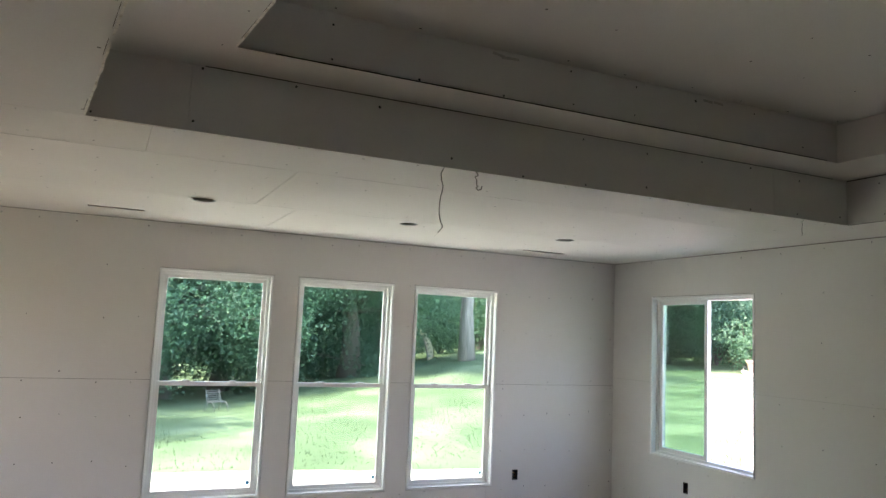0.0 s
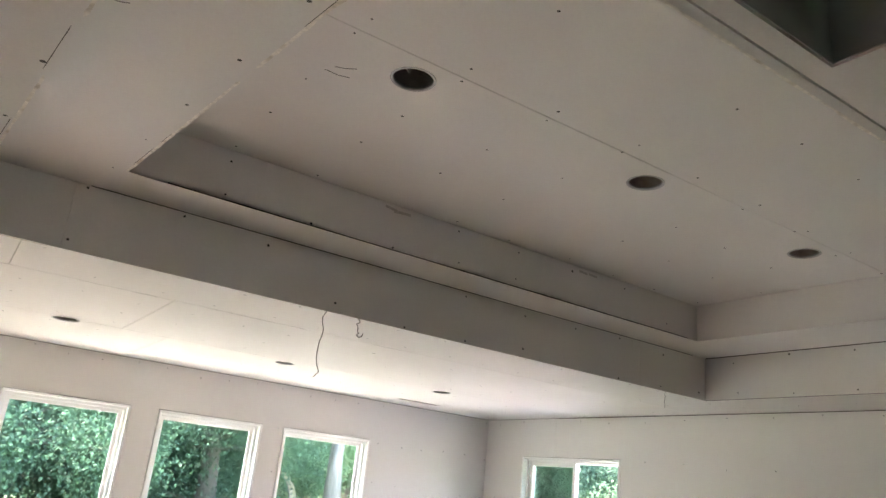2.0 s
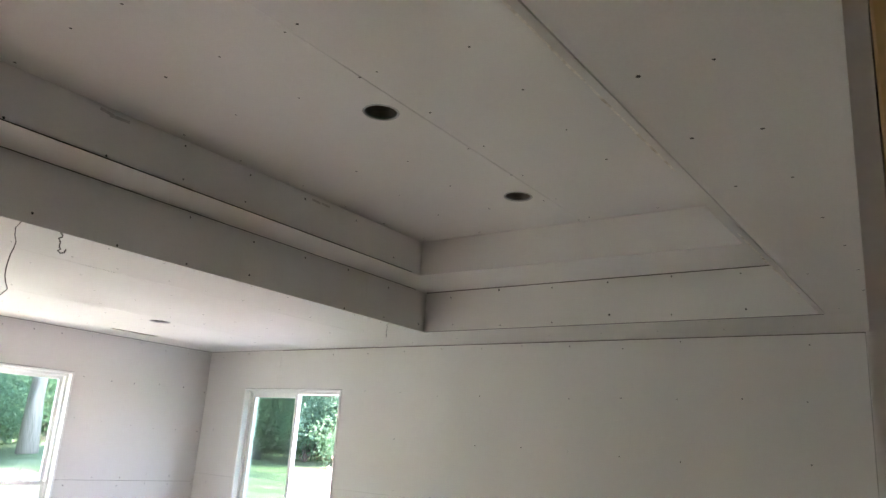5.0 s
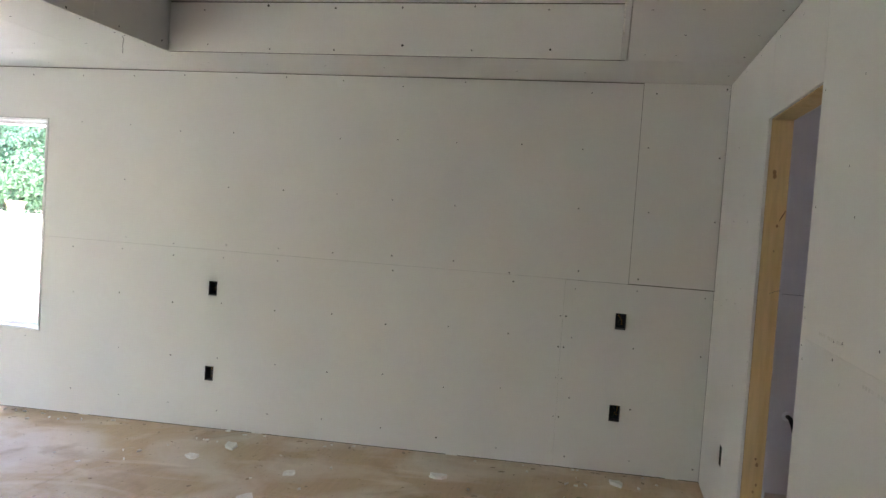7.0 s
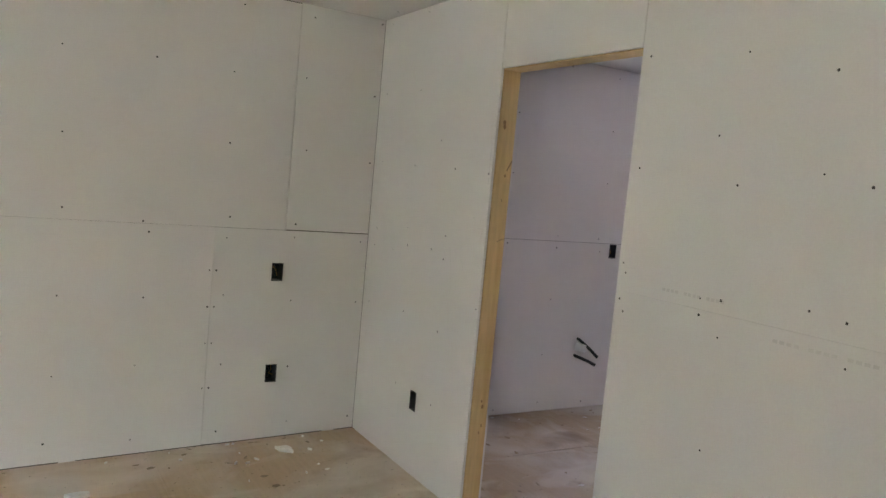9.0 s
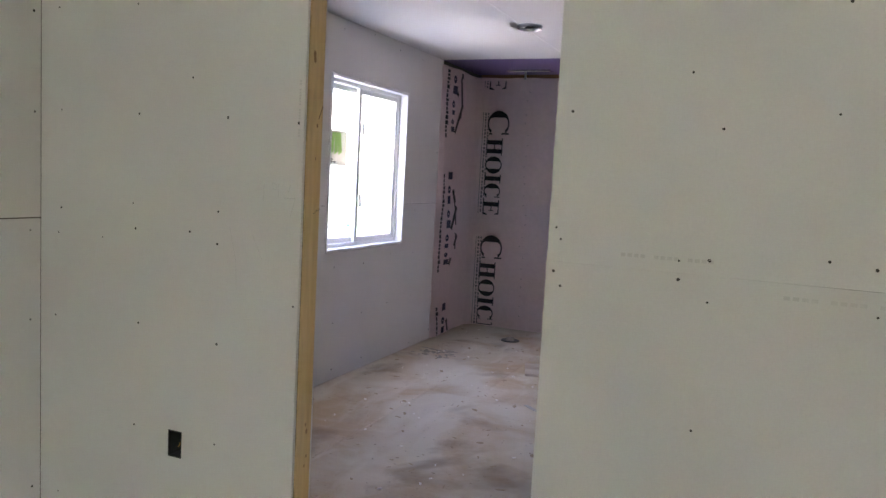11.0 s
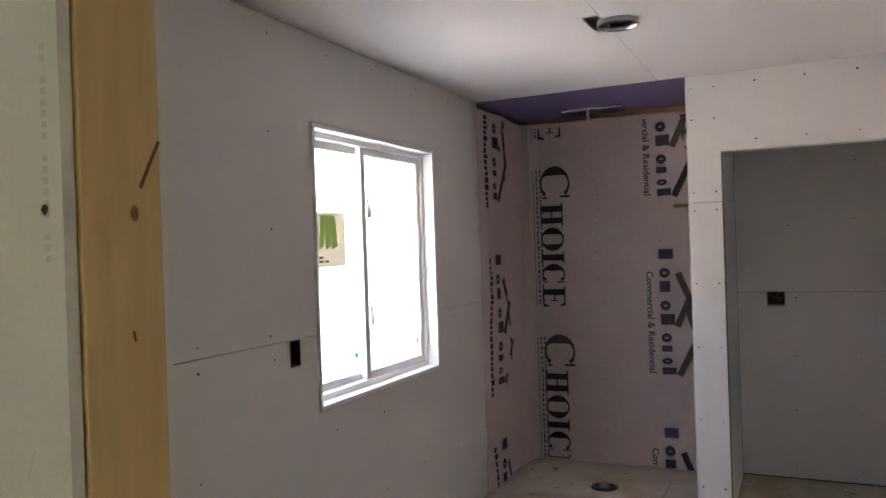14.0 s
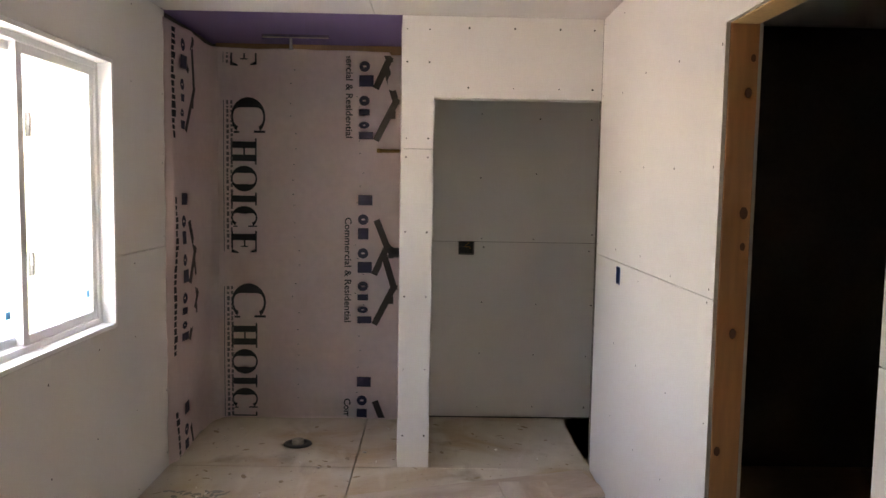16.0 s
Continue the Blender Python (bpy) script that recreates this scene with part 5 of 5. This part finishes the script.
def brand_mark(place, base, top, parent, flip=1.0):
    """The maker's mark as plain bars and rings and a roof outline."""
    for k, (s, w, h) in enumerate(NAME):
        pr = Print(place, base, top)
        if k % 2:
            pr.curve(s, 0, w * 0.97, h, 0, 2 * math.pi, min(0.034, 0.4 * w), 0.022)
        else:
            pr.rect(s, s + w * 0.66, 0, h)
        pr.done("name_block", INK_NAVY, parent)
    pr = Print(place, base, top)
    pr.stroke(ROOF_A, 0.042)
    pr.stroke(ROOF_B, 0.042)
    pr.rect(0.66, 0.71, 0.205, 0.235)
    pr.done("roof_mark", INK_BROWN, parent, "dark printed roof outline")


for top in (2.685, 1.485, 0.285):
    brand_mark(back_at, -0.958, top, back_sheet)
    tagged(part("lettering", words("Commercial & Residential", 0.062, back_at, -0.874, top - 0.145, 1.06), INK_BLACK, back_sheet, "small dark sans-serif lettering"), kind="stuff")
    brand_mark(side_at, -4.07, top, side_sheet)
    pr = Print(side_at, -3.945, top - 0.02)
    s = 0.0
    while s < 0.86:
        w = rng.uniform(0.022, 0.04)
        pr.rect(s, s + w, 0.0, rng.choice((0.034, 0.034, 0.05)))
        s += w + 0.009
    pr.done("small_print", INK_BLACK, side_sheet, "row of small dark printed blocks")
staples = bmesh.new()
for k in range(46):
    u, v = -0.55 - 0.42 * (k % 2) + rng.uniform(-0.03, 0.03), 0.12 + 0.049 * k + rng.uniform(-0.02, 0.02)
    x, y, z = back_at(u, v, 0.003)
    box(staples, x - 0.004, x + 0.004, y, y + 0.001, z - 0.002, z + 0.002)
tagged(part("staples", staples, SCREW, back_sheet, "dark staples"), kind="stuff")
ob = holder("top_plate", "red-brown lumber plate above the house wrap", "lumber")
bm = bmesh.new()
box(bm, -1.262, -0.04, -4.775, -4.742, 2.36, 2.437, 0.002)
part("board", bm, KNOT, ob)

fan = holder("shower_lamp_bracket", "galvanised mounting bar and socket in the shower ceiling", "bracket", m=pose(-0.60, -4.46, H))
bm = bmesh.new()
box(bm, -0.2, 0.2, -0.017, 0.017, -0.016, 0.02, 0.002)
part("bar", bm, CHROME, fan)
bm = bmesh.new()
tube(bm, [(0.03, -0.01, 0.0), (0.03, -0.012, -0.06), (0.028, -0.014, -0.085)], [0.008, 0.009, 0.014], 10)
part("stub_pipe", bm, STEEL, fan, smooth=True)
valve = holder("shower_stub", "brass water stub above a black mixing valve", "plumbing")
for nm, z, x0, r, mat in (("brass_stub", 1.765, -1.085, 0.011, BRASS), ("valve_body", 1.125, -1.165, 0.032, BLACK)):
    bm = bmesh.new()
    tube(bm, [(-1.29, -4.60, z), (x0 - 0.03, -4.60, z), (x0 - 0.03, -4.60, z), (x0, -4.60, z)], [r, r, r * 1.2, r * 1.2], 12)
    part(nm, bm, mat, valve, smooth=True)

# ---- bathroom floor ----
drain = holder("shower_drain", "black floor drain in the shower subfloor", "drain", m=pose(-0.659, -4.233, 0))
bm = bmesh.new()
rings = lathe(bm, [(0.085, 0.0), (0.08, 0.006), (0.055, 0.009), (0.05, 0.003), (0.0, 0.002)], sides=28)
part("flange", bm, BLACK, drain, smooth=True)
bm = bmesh.new()
lathe(bm, [(0.036, 0.004), (0.036, 0.028), (0.031, 0.028), (0.030, 0.006)], sides=20)
part("riser", bm, DARK_TIN_AND_SHADE, drain, smooth=True)


def plank(name, label, a, b, z_a, z_b, width, thick=0.019, mat=PLANK, category="plank", group=""):
    """A board laid from a to b, its underside at the given heights."""
    a, b = Vector((*a, z_a)), Vector((*b, z_b))
    d = b - a
    ob = holder(name, label, category, group=group, m=Matrix.Translation(a) @ Matrix.Rotation(math.atan2(d.y, d.x), 4, "Z") @ Matrix.Rotation(-math.asin(d.z / d.length), 4, "Y"))
    bm = bmesh.new()
    box(bm, 0, d.length, -width / 2, width / 2, 0, thick, 0.003)
    for v in bm.verts:
        v.co.y += 0.006 * noise.noise((v.co.x * 3, v.co.y * 9, 2))
    part("board", bm, mat, ob)
    return ob


plank("floor_plank", "dusty wide plywood offcut lying on the subfloor", (-1.095, -3.285), (-2.315, -3.665), 0.001, 0.001, 0.335, group="planks over the floor hole")
plank("floor_plank", "dusty plank laid across an open floor hole", (-1.925, -3.60), (-2.005, -2.50), 0.0215, 0.001, 0.245, group="planks over the floor hole")
plank("floor_strip", "thin pale strip of metal trim on the floor", (-1.365, -2.43), (-1.80, -2.08), 0.001, 0.001, 0.028, 0.003, STEEL, "strip")
pipes = holder("water_stubs", "capped black water stubs out of the wall", "plumbing")
for y, z, dz in ((-1.715, 0.515, -0.115), (-1.70, 0.395, -0.05)):
    bm = bmesh.new()
    tube(bm, [(0.0, y + 0.02, z), (-0.03, y, z - 0.01), (-0.10, y - 0.05, z + dz * 0.6), (-0.15, y - 0.08, z + dz)], 0.011, 10)
    part("stub", bm, BLACK, pipes, smooth=True)
bm = bmesh.new()
tube(bm, [(-0.02, -1.70, 0.455), (-0.085, -1.735, 0.45)], [0.03, 0.028], 14)
part("elbow", bm, VINYL, pipes, "white plastic elbow", smooth=True)

supply = holder("supply_stub", "capped black supply stub low on the bathroom wall", "plumbing")
bm = bmesh.new()
tube(bm, [(-0.015, -0.47, 0.475), (-0.05, -0.48, 0.47), (-0.085, -0.49, 0.44), (-0.10, -0.50, 0.40)], [0.012, 0.013, 0.015, 0.017], 10)
part("elbow", bm, BLACK, supply, smooth=True)
bm = bmesh.new()
lathe(bm, [(0.012, 0.0), (0.030, 0.0), (0.028, 0.006), (0.012, 0.008)], sides=18)
flange = part("flange", bm, VINYL, supply, "white plastic wall flange", smooth=True)
flange.matrix_basis = pose(-0.021, -0.468, 0.476, 0, -90, 0)

# ---- stickers, tabs and latches on the bathroom window ----
PAPER = material("sticker_paper", (0.60, 0.56, 0.47), 0.8, 0.1, 40, 6, 0.0, (0.42, 0.38, 0.31), mix=(0.4, 0.7))
GREEN = material("sticker_green", (0.20, 0.42, 0.12), 0.7, 0.1, 40, 6, 0.0)
LABEL = material("label_paper", (0.70, 0.70, 0.68), 0.8, 0.1, 40, 12, 0.0, (0.45, 0.46, 0.46), mix=(0.5, 0.6))
for paper in (PAPER, GREEN, BLUE_TAPE, LABEL):
    n, l = paper.node_tree.nodes, paper.node_tree.links
    thin, mx = n.new("ShaderNodeBsdfTranslucent"), n.new("ShaderNodeMixShader")
    thin.inputs[0].default_value = (0.46, 0.44, 0.37, 1) if paper is PAPER else (0.55, 0.56, 0.55, 1) if paper is LABEL else (0.30, 0.48, 0.16, 1) if paper is GREEN else (0.02, 0.2, 0.3, 1)
    mx.inputs[0].default_value = 0.6
    l.new(n["Principled BSDF"].outputs[0], mx.inputs[1])
    l.new(thin.outputs[0], mx.inputs[2])
    l.new(mx.outputs[0], n["Material Output"].inputs[0])


def win(y, z, depth):
    return (BATH_WINDOW[1] - y, depth, z - BATH_WINDOW[2])


def on_pane(name, y0, y1, z0, z1, depth, mat, label):
    bm = bmesh.new()
    a, b = win(y0, z0, depth), win(y1, z1, depth)
    box(bm, min(a[0], b[0]), max(a[0], b[0]), depth - 0.001, depth, a[2], b[2])
    return part(name, bm, mat, bath_window, label)


sticker = on_pane("sticker", -2.185, -2.50, 1.475, 1.72, 0.108, PAPER, "tan paper sticker with a green leaf")
bm = bmesh.new()
x0, _, z0 = win(-2.25, 1.55, 0)
for k in range(3):
    p = [(x0 + 0.03 + 0.055 * k, z0 + 0.0), (x0 + 0.075 + 0.055 * k, z0 + 0.02), (x0 + 0.085 + 0.04 * k, z0 + 0.155), (x0 + 0.055 + 0.03 * k, z0 + 0.155)]
    bm.faces.new([bm.verts.new((x, 0.1064, z)) for x, z in p])
part("leaf_print", bm, GREEN, sticker, "green printed leaf")
bm = bmesh.new()
for k in range(3):
    for j in range(4 - k):
        box(bm, x0 - 0.05 + 0.042 * j, x0 - 0.018 + 0.042 * j, 0.1058, 0.1066, z0 - 0.055 + 0.018 * k, z0 - 0.045 + 0.018 * k)
part("small_print", bm, INK_BROWN, sticker)
on_pane("label", -2.745, -2.815, 1.865, 1.965, 0.076, LABEL, "small pale paper label")
on_pane("tape_tab", -2.545, -2.580, 1.035, 1.065, 0.108, BLUE_TAPE, "small blue tape tab")
on_pane("tape_tab", -3.105, -3.135, 1.035, 1.07, 0.076, BLUE_TAPE, "small blue tape tab")
for z in (1.743, 1.233):
    bm = bmesh.new()
    x, _, zz = win(-2.632, z, 0)
    box(bm, x - 0.010, x + 0.010, 0.046, 0.064, zz - 0.045, zz + 0.045, 0.005)
    box(bm, x - 0.018, x - 0.004, 0.038, 0.050, zz - 0.005, zz + 0.035, 0.004)
    part("latch", bm, VINYL, bath_window, "white vinyl latch")


# ---- scraps and marks ----
GYPSUM = material("gypsum_crumbs", (0.84, 0.82, 0.78), 0.9, 0.12, 60, 8, 0.2)
PAPER_BROWN = material("torn_paper", (0.36, 0.28, 0.20), 0.9, 0.2, 40, 6, 0.1)


def scraps(name, label, mat, spots, size, thick, seed):
    rng = random.Random(seed)
    bm = bmesh.new()
    for x, y in spots:
        n, r, a0 = rng.randint(4, 6), size * rng.uniform(0.35, 1.5), rng.uniform(0, 6.28)
        el = rng.uniform(0.15, 0.6)
        ring = []
        for k in range(n):
            a = 2 * math.pi * k / n
            px, py = r * math.cos(a) * rng.uniform(0.7, 1.2), r * el * math.sin(a) * rng.uniform(0.7, 1.2)
            ring.append((x + px * math.cos(a0) - py * math.sin(a0), y + px * math.sin(a0) + py * math.cos(a0)))
        h = thick * rng.uniform(0.5, 1.2)
        lo = [bm.verts.new((p[0], p[1], fall(p[1]) + 0.0005)) for p in ring]
        hi = [bm.verts.new((p[0], p[1], fall(p[1]) + h + rng.uniform(0, 0.4) * thick)) for p in ring]
        bm.faces.new(hi)
        for k in range(n):
            bm.faces.new((lo[k], lo[(k + 1) % n], hi[(k + 1) % n], hi[k]))
    bmesh.ops.recalc_face_normals(bm, faces=bm.faces)
    tagged(finish(bm, name, mat), label, "debris", kind="stuff")


rng = random.Random(77)


def scatter(n, x0, x1, y0, y1, pull=0.0):
    out = []
    while len(out) < n:
        x, y = rng.uniform(x0, x1), rng.uniform(y0, y1)
        if pull and rng.random() < pull:
            x = x1 - abs(rng.gauss(0, 0.12))
        if not (PIT[0] - 0.1 < x < PIT[1] + 0.1 and PIT[2] - 0.1 < y < PIT[3] + 0.1):
            out.append((x, y))
    return out


scraps("gypsum_scraps", "white gypsum crumbs scattered on the subfloor", GYPSUM, scatter(110, -3.5, -0.03, 0.2, 6.4, 0.3), 0.014, 0.008, 1)
scraps("paper_scraps", "torn brown paper bits scattered on the subfloor", PAPER_BROWN, scatter(170, -3.5, -0.03, 0.1, 6.4, 0.25), 0.017, 0.003, 2)
scraps("bath_gypsum_scraps", "white gypsum crumbs scattered on the bathroom floor", GYPSUM, scatter(70, -2.3, -0.06, -4.65, -0.2), 0.010, 0.006, 3)
scraps("bath_paper_scraps", "dark paper bits scattered on the bathroom floor", PAPER_BROWN, scatter(200, -2.3, -0.06, -4.65, -0.2), 0.019, 0.002, 4)
scraps("bath_glue_patch", "grey dried mortar crust on the subfloor", material("mortar_crust", (0.30, 0.29, 0.27), 0.95, 0.3, 40, 8, 0.6), [(-0.12 - 0.35 * rng.random(), -3.52 + 0.26 * rng.random()) for _ in range(46)], 0.028, 0.003, 5)

for x, y, r, a in ((-0.343, 2.972, 0.075, 0.4), (-0.604, 3.10, 0.06, 1.2), (-0.70, 2.40, 0.05, 2.0), (-0.22, 0.50, 0.06, 0.7), (-1.15, 2.46, 0.09, 0.2), (-0.45, 1.55, 0.06, 1.7), (-0.9, 0.75, 0.07, 2.6)):
    bm = bmesh.new()
    lrng = random.Random(int(x * 1000))
    top = [(r * lrng.uniform(0.6, 1.2) * math.cos(t), 0.6 * r * lrng.uniform(0.6, 1.2) * math.sin(t)) for t in (2 * math.pi * k / 9 for k in range(9))]
    lo = [bm.verts.new((p[0], p[1], 0.0)) for p in top]
    hi = [bm.verts.new((p[0] * 0.97, p[1] * 0.97, 0.010 + lrng.uniform(0, 0.012))) for p in top]
    bm.faces.new(lo[::-1])
    bm.faces.new(hi)
    for k in range(9):
        bm.faces.new((lo[k], lo[(k + 1) % 9], hi[(k + 1) % 9], hi[k]))
    ob = finish(bm, "drywall_scrap", GYPSUM)
    ob.matrix_basis = pose(x, y, fall(y) + 0.001, 0, 0, math.degrees(a))
    tagged(ob, "broken white drywall offcut on the dusty floor", "scrap", "drywall offcuts")


def thin_mark(name, parent, place, pts, w, mat, label):
    """A hand-drawn line or smear on a board."""
    bm = bmesh.new()
    for (u0, v0), (u1, v1) in zip(pts, pts[1:]):
        d = Vector((u1 - u0, v1 - v0)).normalized() * w / 2
        bm.faces.new([bm.verts.new(place(u, v, -0.0006)) for u, v in ((u0 - d.y, v0 + d.x), (u1 - d.y, v1 + d.x), (u1 + d.y, v1 - d.x), (u0 + d.y, v0 - d.x))])
    part(name, bm, mat, parent, label)


for pts in ([(-4.352, 2.163), (-4.345, 2.158), (-4.300, 2.162), (-4.259, 2.148)], [(-4.334, 2.117), (-4.300, 2.104), (-4.267, 2.076)]):
    thin_mark("pencil_line", tray, face_z(TOP, 1), pts, 0.006, PENCIL, "grey pencil dash")
for u, v, n, step in ((-2.30, 1.248, 16, 0.018), (-2.72, 1.172, 16, 0.022), (-3.1, 1.18, 10, 0.022)):
    for k in range(n):
        if (k * 7) % 5:
            thin_mark("edge_print", south, face_y(0, -1), [(u - k * step, v), (u - k * step - step * 0.7, v)], 0.010, material("faint_print", (0.60, 0.585, 0.56), 0.9, 0.1, 60, 5, 0.0) if "faint_print" not in bpy.data.materials else bpy.data.materials["faint_print"], "faint unreadable factory print")
FAINT = material("faint_scratch", (0.58, 0.57, 0.55), 0.9, 0.1, 60, 5, 0.0)
thin_mark("scratch", south, face_y(0, -1), [(-0.95, 1.22), (-0.98, 1.10), (-0.985, 1.0)], 0.0014, FAINT, "thin scratch")
thin_mark("scratch", south, face_y(0, -1), [(-1.05, 1.20), (-1.09, 1.12)], 0.0014, FAINT, "thin scratch")
thin_mark("scratch", ceiling, ceil_place, [(-5.303, 1.331), (-5.285, 1.330), (-5.268, 1.320)], 0.004, PENCIL, "short dark scratch")
for x in (-3.55, -3.5, -3.47, -2.2, -2.12):
    thin_mark("smudge", tray, face_y(3.098, 1), [(x, 2.962 + 0.01 * math.sin(x * 40)), (x + 0.07, 2.958)], 0.014, material("faint_smudge", (0.50, 0.48, 0.45), 0.9, 0.2, 60, 8, 0.0) if "faint_smudge" not in bpy.data.materials else bpy.data.materials["faint_smudge"], "faint grey smudge")
for pts in ([(-1.093, 1.38), (-1.090, 1.322)], [(-1.120, 1.376), (-1.132, 1.386), (-1.146, 1.378), (-1.140, 1.362), (-1.126, 1.368)], [(-1.150, 1.384), (-1.153, 1.335)], [(-1.202, 1.383), (-1.191, 1.354)], [(-1.176, 1.335), (-1.222, 1.338), (-1.203, 1.273)]):
    thin_mark("pencil_note", south, face_y(0, -1), pts, 0.0016, FAINT, "faint pencilled strokes")
for k in range(20):
    if k % 7 != 3:
        thin_mark("edge_print", south, face_y(0, -1), [(-1.2275, 1.545 + 0.0095 * k), (-1.2275, 1.551 + 0.0095 * k)], 0.007, FAINT, "faint unreadable factory print")
jamb = bpy.data.objects["door_frame_bath"]
jamb_face = face_x(DOOR[1] - 0.0042, 1)
for pts, w in (([(-0.101, 1.657), (-0.090, 1.637), (-0.077, 1.611)], 0.004), ([(-0.064, 1.480), (-0.066, 1.470)], 0.003)):
    thin_mark("resin_streak", jamb, jamb_face, pts, w, KNOT_RED, "dark resin streak in the stud")
for y, z in ((-0.062, 1.287), (-0.073, 1.291), (-0.082, 1.296), (-0.092, 1.298), (-0.101, 1.301)):
    thin_mark("nail_hole", jamb, jamb_face, [(y, z), (y - 0.004, z + 0.001)], 0.004, SCREW, "dark nail hole")
